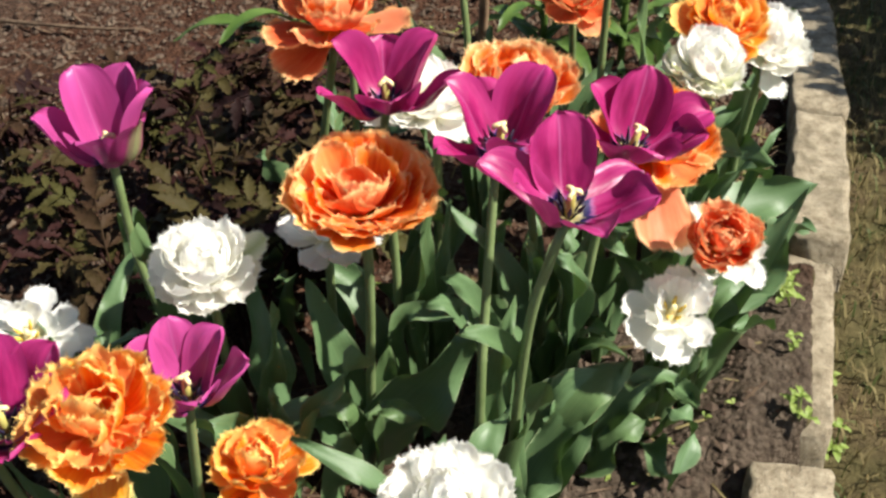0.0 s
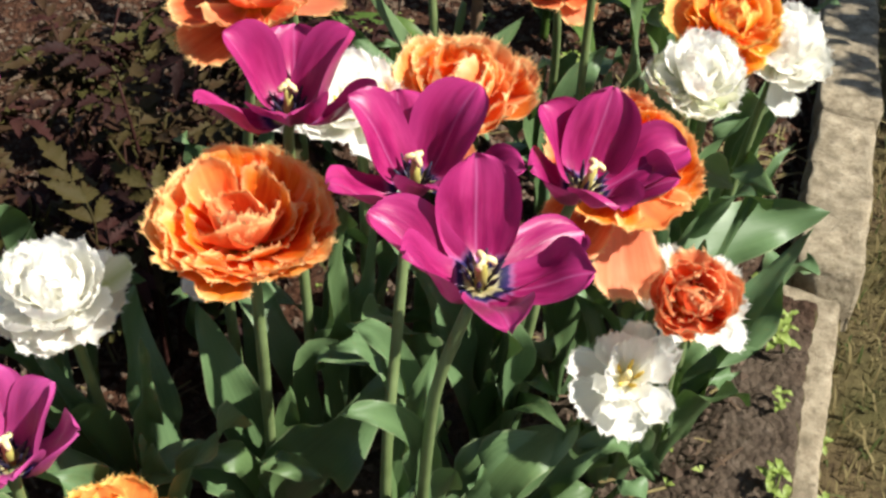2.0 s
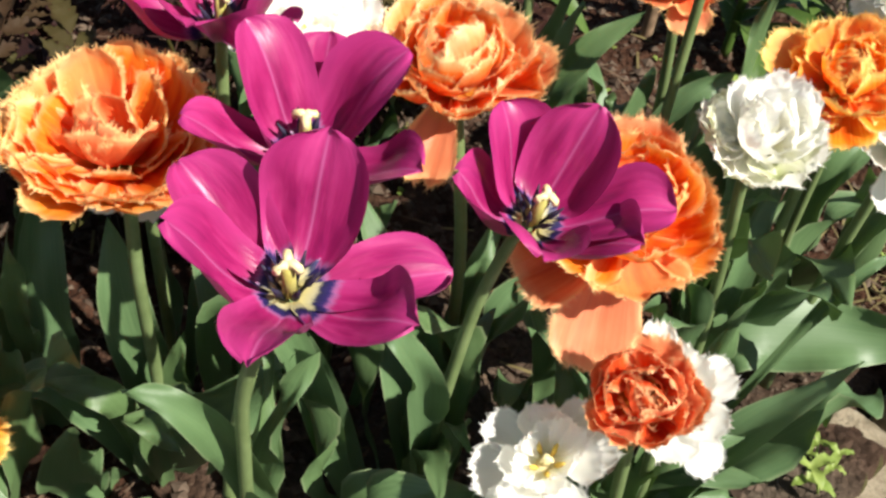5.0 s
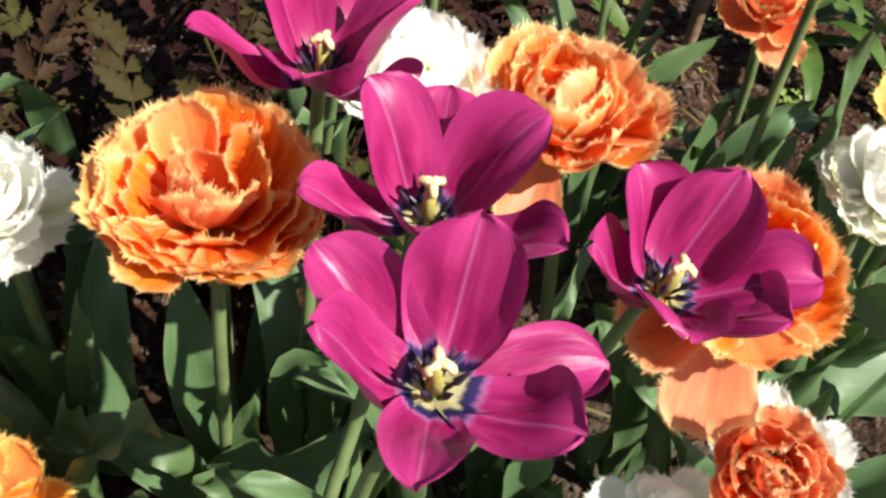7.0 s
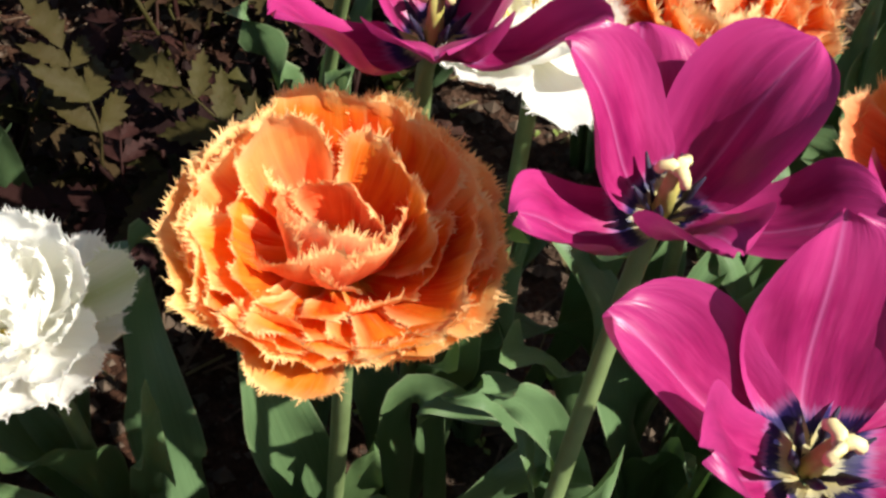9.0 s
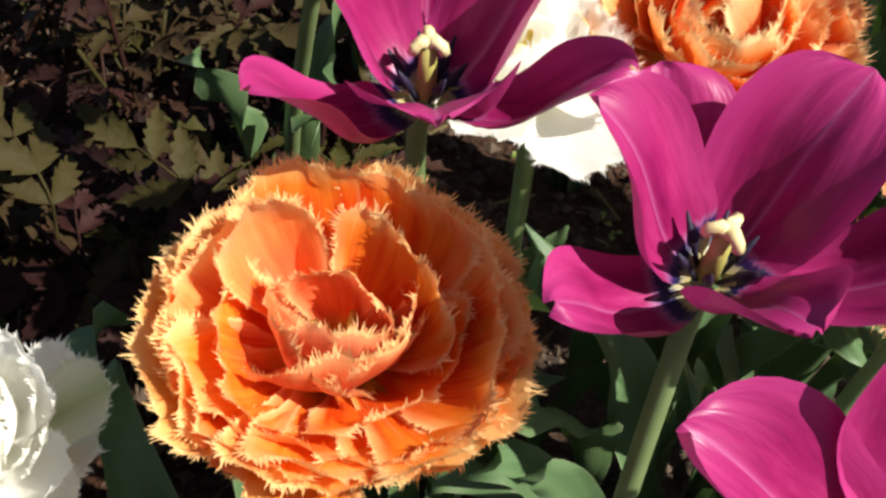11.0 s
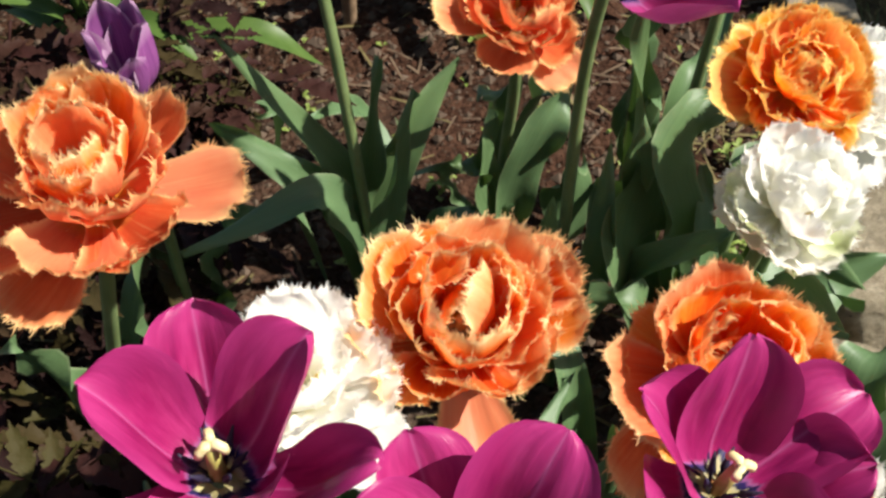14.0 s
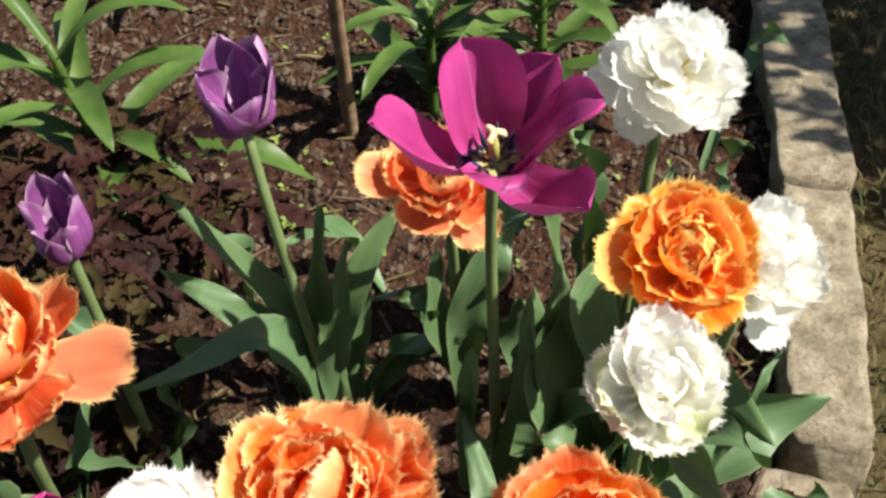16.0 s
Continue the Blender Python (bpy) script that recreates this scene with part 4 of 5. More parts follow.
white("full white double tulip with ruffled petals", (-0.150, 0.622, 0.226), (0.0, -0.34, 0.94), 0.0350, [(-0.150, 0.660, 0.0), (-0.150, 0.648, 0.10), (-0.150, 0.628, 0.208)], PUFF, ((25, 62, 1.22),), loose_material=M_GREENISH, leaves=1)
white("cream double tulip with wide flat outer petals", (-0.008, 0.738, 0.283), (0.03, -0.24, 0.96), 0.033, [(0.000, 0.760, 0.0), (0.000, 0.755, 0.12), (-0.001, 0.742, 0.272)], ((5, 72, 1.05), (5, 58, 1.0), (4, 40, 0.8), (3, 14, 0.6)), ((-55, 80, 1.2), (180, 84, 1.25), (75, 58, 1.1)), half=0.62)
white("full white double tulip with green-tinged outer petals", (0.200, 0.811, 0.273), (0.14, -0.32, 0.93), 0.0305, [(0.215, 0.880, 0.0), (0.210, 0.860, 0.12), (0.199, 0.816, 0.258)], ((6, 68, 0.98), (8, 76, 0.96), (8, 60, 1.0), (7, 44, 0.98), (6, 27, 0.92), (4, 10, 0.84)), (), 4, outer=M_GREENISH, bow=0.25, fringe=0.003, half=0.50)
white("white double tulip half behind an orange one", (0.274, 0.904, 0.245), (0.10, -0.30, 0.94), 0.034, [(0.265, 0.935, 0.0), (0.268, 0.925, 0.12), (0.273, 0.904, 0.230)], PUFF, ((-100, 105, 1.1),), 1)
white("white double tulip with layered ruffled petals", (0.252, 1.020, 0.285), (0.05, -0.40, 0.90), 0.038, [(0.243, 1.045, 0.0), (0.242, 1.025, 0.12), (0.243, 1.012, 0.22), (0.250, 1.020, 0.274)], ((8, 84, 1.0), (7, 68, 0.97), (7, 52, 0.9), (7, 34, 0.84), (5, 14, 0.75)), ((-140, 100, 1.05), (178, 90, 1.2)), 1)
white("small white tulip shaded by an orange one", (-0.078, 0.690, 0.208), (0.15, -0.4, 0.88), 0.029, [(-0.078, 0.720, 0.0), (-0.080, 0.708, 0.10), (-0.078, 0.692, 0.200)], ((6, 80, 1.0), (5, 56, 0.95), (4, 26, 0.8)), ((-5, 88, 1.25), (150, 84, 1.1)), leaves=1)
white("white double tulip with curled petals low above broad leaves", (0.006, 0.475, 0.160), (0.0, -0.35, 0.93), 0.040, [(0.010, 0.520, 0.0), (0.008, 0.500, 0.08), (0.006, 0.479, 0.150)], PUFF, ((175, 100, 1.15),))
white("small white star-shaped narcissus-like double flower", (-0.286, 0.645, 0.155), (0.1, -0.5, 0.85), 0.030, [(-0.270, 0.680, 0.0), (-0.271, 0.665, 0.08), (-0.272, 0.648, 0.148)], ((6, 84, 1.1), (6, 50, 0.8)), ((-5, 92, 1.35),))
white("white double tulip tucked behind a dark orange one", (0.205, 0.715, 0.180), (0.1, -0.4, 0.9), 0.032, [(0.215, 0.750, 0.0), (0.212, 0.738, 0.09), (0.206, 0.720, 0.172)], ((6, 80, 1.1), (6, 52, 0.9)), ((-40, 104, 1.3),), 2)

# ---- leaves that stand out from the clumps ----
V = random.Random(77)


def blade(base, tip, half, rise=0.62, fold=0.45):
    """A leaf of the nearest tulip, from the ground at base to its tip."""
    b, t = Vector((*base, 0.0)), Vector(tip)
    owner = min(TULIPS, key=lambda o: (o.location - b).length)
    d = t - b
    p1 = b + Vector((d.x * 0.12, d.y * 0.12, d.z * 0.42))
    p2 = b + Vector((d.x * 0.48, d.y * 0.48, d.z * (0.62 + rise * 0.35)))
    root = b.lerp(Vector(owner.location), 0.35)
    add_leaf(owner, [root, p1, p2, t], half * 1.15, V, fold=fold * V.uniform(0.7, 1.3), wave=V.uniform(0.004, 0.010), twist=V.uniform(-0.8, 0.8))


blade((0.192, 0.758), (0.274, 0.763, 0.10), 0.015)
blade((0.163, 0.761), (0.198, 0.672, 0.06), 0.014)
blade((0.065, 0.624), (0.140, 0.672, 0.11), 0.032)
blade((0.058, 0.666), (0.017, 0.666, 0.14), 0.015)
blade((0.048, 0.731), (0.006, 0.680, 0.18), 0.013)
blade((0.106, 0.730), (0.081, 0.676, 0.21), 0.013)
blade((-0.248, 0.798), (-0.213, 0.691, 0.22), 0.013)
blade((-0.020, 0.780), (-0.007, 0.708, 0.21), 0.010)
blade((0.156, 0.694), (0.173, 0.620, 0.03), 0.014)
blade((0.253, 0.984), (0.280, 0.847, 0.17), 0.019)
blade((0.115, 0.803), (0.126, 0.735, 0.10), 0.014)
blade((0.035, 0.773), (0.054, 0.722, 0.20), 0.011)
blade((0.194, 0.868), (0.184, 0.773, 0.16), 0.020)
blade((0.159, 0.834), (0.137, 0.729, 0.18), 0.014)
blade((-0.124, 0.778), (-0.117, 0.715, 0.15), 0.009)
blade((0.290, 1.004), (0.270, 0.934, 0.20), 0.019)
blade((0.199, 1.007), (0.219, 0.990, 0.12), 0.029)
blade((0.171, 1.015), (0.167, 1.002, 0.13), 0.021)
blade((0.062, 1.022), (0.125, 0.999, 0.10), 0.014)
blade((0.217, 1.062), (0.216, 1.057, 0.22), 0.009)
blade((0.116, 1.083), (0.064, 1.060, 0.08), 0.007)
blade((0.421, 1.365), (0.428, 1.292, 0.10), 0.013)
blade((0.351, 1.193), (0.364, 1.169, 0.10), 0.007)
blade((0.240, 1.078), (0.221, 1.032, 0.15), 0.010)
blade((0.082, 0.756), (0.067, 0.688, 0.19), 0.010)
blade((0.191, 0.912), (0.233, 0.783, 0.22), 0.006)
blade((0.233, 0.912), (0.277, 0.838, 0.17), 0.016)
blade((0.078, 0.622), (0.121, 0.660, 0.09), 0.026)
blade((0.115, 0.651), (0.162, 0.671, 0.05), 0.018)
blade((0.164, 0.730), (0.202, 0.706, 0.10), 0.021)
blade((-0.030, 0.772), (0.004, 0.730, 0.20), 0.007)
blade((-0.140, 0.835), (-0.146, 0.791, 0.12), 0.016)
blade((0.057, 1.167), (0.007, 1.102, 0.10), 0.012)

blade((0.146, 1.090), (0.186, 1.060, 0.150), 0.020, 0.7, 0.35)
blade((0.222, 1.060), (0.203, 1.036, 0.215), 0.014)
blade((0.141, 1.090), (0.116, 1.046, 0.155), 0.018, 0.7, 0.35)
blade((0.083, 0.722), (0.094, 0.683, 0.12), 0.013, 0.75, 0.4)
blade((0.158, 0.705), (0.144, 0.660, 0.09), 0.020, 0.75, 0.4)
blade((0.099, 0.663), (0.076, 0.640, 0.08), 0.018, 0.75, 0.4)
blade((-0.012, 1.070), (-0.018, 1.030, 0.17), 0.013, 0.75, 0.4)
blade((0.058, 1.042), (0.057, 1.016, 0.15), 0.014, 0.75, 0.4)


def broad_leaf(pts, half, face=(0.0, -0.7, 0.7), fold=0.5, wave=0.006, twist=0.0):
    """A broad, wavy-edged leaf of the nearest tulip along pts, its upper side towards face."""
    b = Vector(pts[0])
    owner = min(TULIPS, key=lambda o: (o.location - b).length)
    return add_leaf(owner, [b.lerp(Vector(owner.location), 0.35), *pts[1:]], half, V, up=face, fold=fold, wave=wave, twist=twist)


broad_leaf([(0.205, 0.745, 0), (0.245, 0.772, 0.068), (0.285, 0.818, 0.098), (0.306, 0.842, 0.108), (0.320, 0.862, 0.104)], 0.035, (-0.8, 0.3, 1.0), 0.30, 0.010)
broad_leaf([(0.185, 0.735, 0), (0.215, 0.745, 0.045), (0.240, 0.762, 0.062), (0.268, 0.780, 0.060)], 0.012, (-0.5, -0.5, 0.6), 0.6, 0.008)
broad_leaf([(0.050, 0.600, 0), (0.066, 0.618, 0.045), (0.100, 0.642, 0.085), (0.142, 0.668, 0.112)], 0.036, (-0.75, -0.5, 0.40), 0.4, 0.012)
broad_leaf([(0.120, 0.665, 0), (0.140, 0.668, 0.07), (0.165, 0.676, 0.09), (0.205, 0.690, 0.045)], 0.013, (0.2, -0.5, 0.8))
broad_leaf([(0.165, 0.690, 0), (0.180, 0.670, 0.06), (0.190, 0.652, 0.055), (0.173, 0.622, 0.03)], 0.014, (0.3, -0.6, 0.7), 0.5, 0.006, 0.9)
broad_leaf([(0.055, 0.612, 0), (0.056, 0.604, 0.09), (0.045, 0.575, 0.19), (0.030, 0.560, 0.225), (0.012, 0.548, 0.236)], 0.013, (0.5, -0.6, 0.5), 0.7)
broad_leaf([(0.045, 0.690, 0), (0.048, 0.685, 0.06), (0.032, 0.666, 0.15), (0.018, 0.650, 0.195), (0.003, 0.640, 0.21)], 0.014, (0.5, -0.6, 0.5), 0.7)
broad_leaf([(0.100, 0.705, 0), (0.098, 0.690, 0.08), (0.096, 0.668, 0.17), (0.090, 0.650, 0.212), (0.079, 0.648, 0.222)], 0.013, (0.6, -0.5, 0.4), 0.7)
broad_leaf([(-0.085, 0.635, 0), (-0.078, 0.618, 0.03), (-0.068, 0.606, 0.075), (-0.060, 0.602, 0.10)], 0.025, (0.4, -0.7, 0.5), 0.4)
broad_leaf([(-0.130, 0.660, 0), (-0.127, 0.645, 0.09), (-0.116, 0.630, 0.15), (-0.106, 0.620, 0.20)], 0.011, (0.5, -0.7, 0.4), 0.8)
broad_leaf([(-0.190, 0.690, 0), (-0.185, 0.675, 0.10), (-0.188, 0.650, 0.19), (-0.195, 0.634, 0.255)], 0.014, (-0.2, -0.8, 0.5))
broad_leaf([(0.055, 1.025, 0), (0.070, 1.020, 0.04), (0.100, 1.010, 0.08), (0.130, 1.002, 0.10)], 0.013, (0.0, -0.5, 0.85))
broad_leaf([(0.045, 0.705, 0), (0.038, 0.698, 0.08), (0.012, 0.682, 0.15), (-0.010, 0.664, 0.17)], 0.015, (0.3, -0.6, 0.7))
broad_leaf([(-0.022, 0.745, 0), (-0.022, 0.738, 0.10), (-0.016, 0.745, 0.16), (-0.010, 0.752, 0.20)], 0.012, (0.4, -0.8, 0.4))
broad_leaf([(0.285, 0.885, 0), (0.293, 0.880, 0.04), (0.299, 0.874, 0.07), (0.303, 0.867, 0.092)], 0.010, (0.1, -0.7, 0.6), 0.8)

broad_leaf([(-0.053, 0.672, 0), (-0.066, 0.670, 0.08), (-0.080, 0.672, 0.13), (-0.092, 0.678, 0.180)], 0.023, (0.45, -0.8, 0.4), 0.3, 0.004)
broad_leaf([(-0.050, 0.670, 0), (-0.046, 0.662, 0.06), (-0.040, 0.660, 0.10), (-0.036, 0.660, 0.138)], 0.014, (0.3, -0.9, 0.4), 0.3, 0.003)
broad_leaf([(-0.020, 0.690, 0), (-0.032, 0.685, 0.10), (-0.022, 0.678, 0.148), (0.012, 0.670, 0.150)], 0.014, (0.5, -0.5, 0.8), 0.3, 0.004)
broad_leaf([(0.000, 0.700, 0), (-0.014, 0.692, 0.13), (-0.010, 0.680, 0.20), (0.000, 0.670, 0.265)], 0.013, (0.6, -0.7, 0.3), 0.4, 0.008)
broad_leaf([(-0.050, 0.668, 0), (-0.036, 0.652, 0.06), (-0.006, 0.650, 0.105), (0.030, 0.650, 0.160)], 0.036, (0.4, -0.6, 0.7), 0.25, 0.010)
broad_leaf([(-0.125, 0.660, 0), (-0.113, 0.650, 0.06), (-0.122, 0.658, 0.11), (-0.134, 0.675, 0.16), (-0.130, 0.682, 0.188)], 0.019, (0.6, -0.8, 0.3), 0.3, 0.012)
broad_leaf([(-0.145, 0.660, 0), (-0.150, 0.650, 0.07), (-0.174, 0.650, 0.13), (-0.188, 0.655, 0.168)], 0.010, (0.6, -0.6, 0.6))
broad_leaf([(-0.140, 0.640, 0), (-0.140, 0.625, 0.05), (-0.165, 0.622, 0.09), (-0.205, 0.628, 0.10)], 0.018, (0.5, -0.5, 0.8), 0.3)
broad_leaf([(-0.165, 0.670, 0), (-0.170, 0.655, 0.08), (-0.190, 0.650, 0.12), (-0.212, 0.650, 0.13)], 0.016, (0.5, -0.5, 0.8), 0.3)
broad_leaf([(-0.060, 0.655, 0), (-0.075, 0.640, 0.07), (-0.102, 0.628, 0.095), (-0.135, 0.612, 0.08)], 0.020, (0.4, -0.4, 0.9), 0.3)
broad_leaf([(-0.055, 0.655, 0), (-0.060, 0.638, 0.085), (-0.076, 0.630, 0.10), (-0.098, 0.622, 0.10)], 0.013, (0.4, -0.5, 0.8), 0.3)
broad_leaf([(-0.045, 0.655, 0), (-0.046, 0.638, 0.08), (-0.036, 0.628, 0.10), (-0.010, 0.620, 0.10)], 0.013, (0.5, -0.5, 0.8), 0.3)
broad_leaf([(-0.135, 0.650, 0), (-0.125, 0.630, 0.05), (-0.118, 0.618, 0.10), (-0.112, 0.612, 0.13)], 0.017, (0.6, -0.7, 0.5), 0.3)

broad_leaf([(0.045, 0.985, 0), (0.036, 0.982, 0.10), (0.022, 0.980, 0.160), (0.000, 0.985, 0.200), (-0.037, 0.990, 0.258)], 0.0145, (0.3, -0.6, 0.7), 0.35, 0.004)
broad_leaf([(0.045, 0.990, 0), (0.032, 0.988, 0.10), (0.038, 0.992, 0.17), (0.049, 1.000, 0.226)], 0.0150, (0.5, -0.8, 0.4), 0.45, 0.004)
broad_leaf([(0.050, 0.990, 0), (0.040, 0.990, 0.10), (0.066, 1.002, 0.170), (0.096, 1.020, 0.206)], 0.0165, (0.1, -0.7, 0.6), 0.35, 0.006)
broad_leaf([(0.048, 0.980, 0), (0.042, 0.970, 0.10), (0.053, 0.966, 0.18), (0.064, 0.970, 0.226)], 0.0120, (0.5, -0.8, 0.4), 0.35, 0.006)
broad_leaf([(0.040, 0.980, 0), (0.030, 0.965, 0.12), (0.012, 0.955, 0.168), (-0.018, 0.945, 0.170), (-0.068, 0.930, 0.160)], 0.0170, (0.2, -0.35, 0.95), 0.30, 0.006)
broad_leaf([(0.038, 0.985, 0), (0.022, 0.975, 0.13), (-0.010, 0.970, 0.180), (-0.044, 0.972, 0.215)], 0.0150, (0.0, -0.6, 0.8), 0.35, 0.006)
broad_leaf([(0.205, 0.880, 0), (0.226, 0.888, 0.072), (0.265, 0.906, 0.085), (0.308, 0.920, 0.092), (0.348, 0.922, 0.104)], 0.036, (0.05, -0.7, 0.7), 0.25, 0.008)
broad_leaf([(0.250, 0.870, 0), (0.268, 0.880, 0.12), (0.285, 0.890, 0.165), (0.300, 0.902, 0.178)], 0.006, (0.1, -0.6, 0.8))

broad_leaf([(-0.030, 0.700, 0), (-0.045, 0.715, 0.09), (-0.070, 0.735, 0.135), (-0.098, 0.745, 0.150)], 0.017, (0.3, -0.5, 0.8), 0.3)
broad_leaf([(-0.025, 0.705, 0), (-0.015, 0.715, 0.10), (0.000, 0.722, 0.16), (0.010, 0.726, 0.215)], 0.013, (0.4, -0.8, 0.4), 0.4)

broad_leaf([(0.125, 1.025, 0), (0.124, 1.005, 0.08), (0.110, 1.000, 0.13), (0.116, 1.006, 0.175)], 0.019, (0.5, -0.8, 0.4), 0.3, 0.004)
broad_leaf([(0.128, 1.025, 0), (0.128, 1.003, 0.10), (0.144, 1.000, 0.160), (0.167, 1.020, 0.185)], 0.020, (0.2, -0.7, 0.6), 0.3, 0.005)
broad_leaf([(0.122, 1.025, 0), (0.110, 1.005, 0.12), (0.100, 1.000, 0.138), (0.088, 1.000, 0.142)], 0.010, (0.5, -0.4, 0.8), 0.3)
broad_leaf([(0.222, 0.935, 0), (0.204, 0.922, 0.14), (0.194, 0.926, 0.190), (0.208, 0.940, 0.216), (0.224, 0.952, 0.222)], 0.026, (0.5, -0.75, 0.5), 0.45, 0.008)
broad_leaf([(0.205, 0.935, 0), (0.180, 0.912, 0.130), (0.177, 0.915, 0.160), (0.184, 0.928, 0.184), (0.190, 0.934, 0.198)], 0.036, (0.55, -0.70, 0.5), 0.15, 0.003)
broad_leaf([(0.215, 0.930, 0), (0.180, 0.925, 0.16), (0.176, 0.938, 0.235), (0.178, 0.950, 0.288)], 0.010, (0.5, -0.8, 0.3), 0.5)
broad_leaf([(0.142, 0.930, 0), (0.150, 0.915, 0.08), (0.158, 0.912, 0.15), (0.160, 0.925, 0.215)], 0.015, (-0.3, -0.8, 0.4), 0.4)
broad_leaf([(0.140, 0.930, 0), (0.128, 0.910, 0.08), (0.124, 0.900, 0.14), (0.126, 0.905, 0.200)], 0.014, (-0.4, -0.8, 0.4), 0.4)

# ---- bronze-leaved perennials ----
def compound_leaf(seed):
    """A compound leaf of toothed, pointed leaflets on a thin stalk; it lies along +y and rises a little."""
    rng = random.Random(seed)
    bm = bmesh.new()
    length = 0.060
    line = smooth_path([(0, 0, 0), (0.002, length * 0.4, 0.012), (0, length, 0.010)], 8)
    tube(bm, line, lambda t: 0.0011 - 0.0006 * t, 5)

    def leaflet(at, turn, ln, droop):
        d = Vector((math.sin(turn), math.cos(turn), droop)).normalized()
        s = d.cross(Vector((0, 0, 1))).normalized()
        up = s.cross(d)
        n = 11
        mid = [at + d * ln * i / n - Vector((0, 0, 0.25 * ln * (i / n) ** 2)) for i in range(n + 1)]
        for sg in (-1, 1):
            rim = []
            for i in range(n + 1):
                t = i / n
                w = ln * 0.20 * math.sin(math.pi * t ** 0.75) ** 0.9 * (1.2 if i % 2 else 0.82)
                rim.append(mid[i] + s * sg * w + up * w * rng.uniform(0.2, 0.9) + d * (0.06 * ln if i % 2 else 0))
            for i in range(n):
                quad = [mid[i], rim[i], rim[i + 1], mid[i + 1]]
                quad = quad if sg > 0 else quad[::-1]
                bm.faces.new([bm.verts.new(q) for q in quad])
    leaflet(line[8], rng.uniform(-0.2, 0.2), 0.034, -0.2)
    for k, i in enumerate((3, 5, 7)):
        for sg in (-1, 1):
            leaflet(line[i], sg * rng.uniform(0.55, 1.0), (0.026, 0.030, 0.026)[k] * rng.uniform(0.85, 1.15), rng.uniform(-0.5, 0.15))
    me = bpy.data.meshes.new("bronze_leaf")
    bmesh.ops.remove_doubles(bm, verts=bm.verts, dist=0.00002)
    bm.to_mesh(me)
    bm.free()
    me.materials.append(M_BRONZE)
    for p in me.polygons:
        p.use_smooth = True
    return me


BRONZE = [compound_leaf(s) for s in range(5)]


def bronze_plant(x, y, high, spread, count, rng):
    owner = thing("bronze_leaved_perennial", (x, y, 0), "dark bronze-brown toothed foliage of a young perennial", "plant", "bronze-leaved perennials")
    for s in range(5):
        a = s * math.tau / 5 + rng.uniform(-0.4, 0.4)
        r = spread * rng.uniform(0.2, 0.6)
        top = Vector((x + math.cos(a) * r, y + math.sin(a) * r, high * rng.uniform(0.75, 1.0)))
        mid = Vector((x + math.cos(a) * r * 0.35, y + math.sin(a) * r * 0.35, top.z * 0.55))
        line = smooth_path([(x + math.cos(a) * 0.008, y + math.sin(a) * 0.008, -0.005), mid, top], 8)
        part("stalk", tube(bmesh.new(), line, lambda t: 0.0022 - 0.0010 * t, 6), M_BRONZE, owner)
        for k in range(count // 5):
            t = 0.45 + 0.55 * (k + 0.5) / (count // 5)
            p = line[min(8, int(t * 8))]
            ob = new("leaf", BRONZE[rng.randrange(5)])
            ob.parent = owner
            b = rng.uniform(0, 360)
            ob.matrix_basis = Matrix.Translation(p - Vector((x, y, 0))) @ pose(0, 0, 0, rng.uniform(-22, 46), rng.uniform(-30, 30), b) @ Matrix.Scale(rng.uniform(0.6, 1.05), 4)
    return owner


B = random.Random(5)
for x, y, high, spread in ((-0.16, 0.80, 0.15, 0.10), (-0.27, 0.82, 0.15, 0.11), (-0.36, 0.92, 0.16, 0.11), (-0.20, 0.93, 0.17, 0.11), (-0.10, 0.98, 0.15, 0.09), (-0.29, 1.05, 0.15, 0.11),
                           (-0.14, 1.10, 0.14, 0.10), (-0.40, 0.76, 0.14, 0.10), (-0.45, 1.08, 0.13, 0.10), (-0.22, 1.20, 0.13, 0.09), (-0.33, 0.68, 0.10, 0.09), (-0.12, 1.24, 0.10, 0.08), (-0.06, 1.16, 0.10, 0.07), (-0.10, 0.87, 0.13, 0.08)):
    bronze_plant(x, y, high, spread, 25, B)


# ---- young lilies, stake ----
def lily(x, y, high, rng, lean=(0, 0), leaf=0.10):
    owner = thing("young_lily", (x, y, 0), "young green lily shoot with whorled narrow leaves", "plant", "young lilies")
    top = Vector((x + lean[0], y + lean[1], high))
    line = smooth_path([(x, y, -0.005), (x + lean[0] * 0.4, y + lean[1] * 0.4, high * 0.5), top], 10)
    part("stem", tube(bmesh.new(), line, lambda t: 0.0055 - 0.002 * t, 8), M_LILY, owner)
    n = 15
    for i in range(n):
        t = 0.22 + 0.78 * i / (n - 1)
        p = line[min(10, int(t * 10))].copy()
        a = i * 2.4 + rng.uniform(-0.3, 0.3)
        out = Vector((math.cos(a), math.sin(a), 0))
        ln = leaf * (1.15 - 0.45 * t) * rng.uniform(0.85, 1.15)
        rise = 0.25 + 0.75 * t
        add_leaf(owner, [p, p + out * ln * 0.35 + Vector((0, 0, ln * 0.34 * rise)), p + out * ln * 0.72 + Vector((0, 0, ln * 0.42 * rise)), p + out * ln + Vector((0, 0, ln * (0.55 * rise - 0.22)))],
                 ln * 0.125, rng, up=(0, 0, 1), fold=0.45, wave=0.001, material=M_LILY)
    return owner


L = random.Random(8)
lily(-0.150, 1.275, 0.17, L, (-0.02, 0.0), 0.150)
lily(0.130, 1.365, 0.13, L, (0.0, -0.02), 0.125)
lily(0.232, 1.375, 0.14, L, (0.0, 0.0), 0.135)
lily(-0.14, 1.60, 0.12, L, (0, 0), 0.09)
lily(0.02, 1.68, 0.12, L, (0, 0), 0.09)
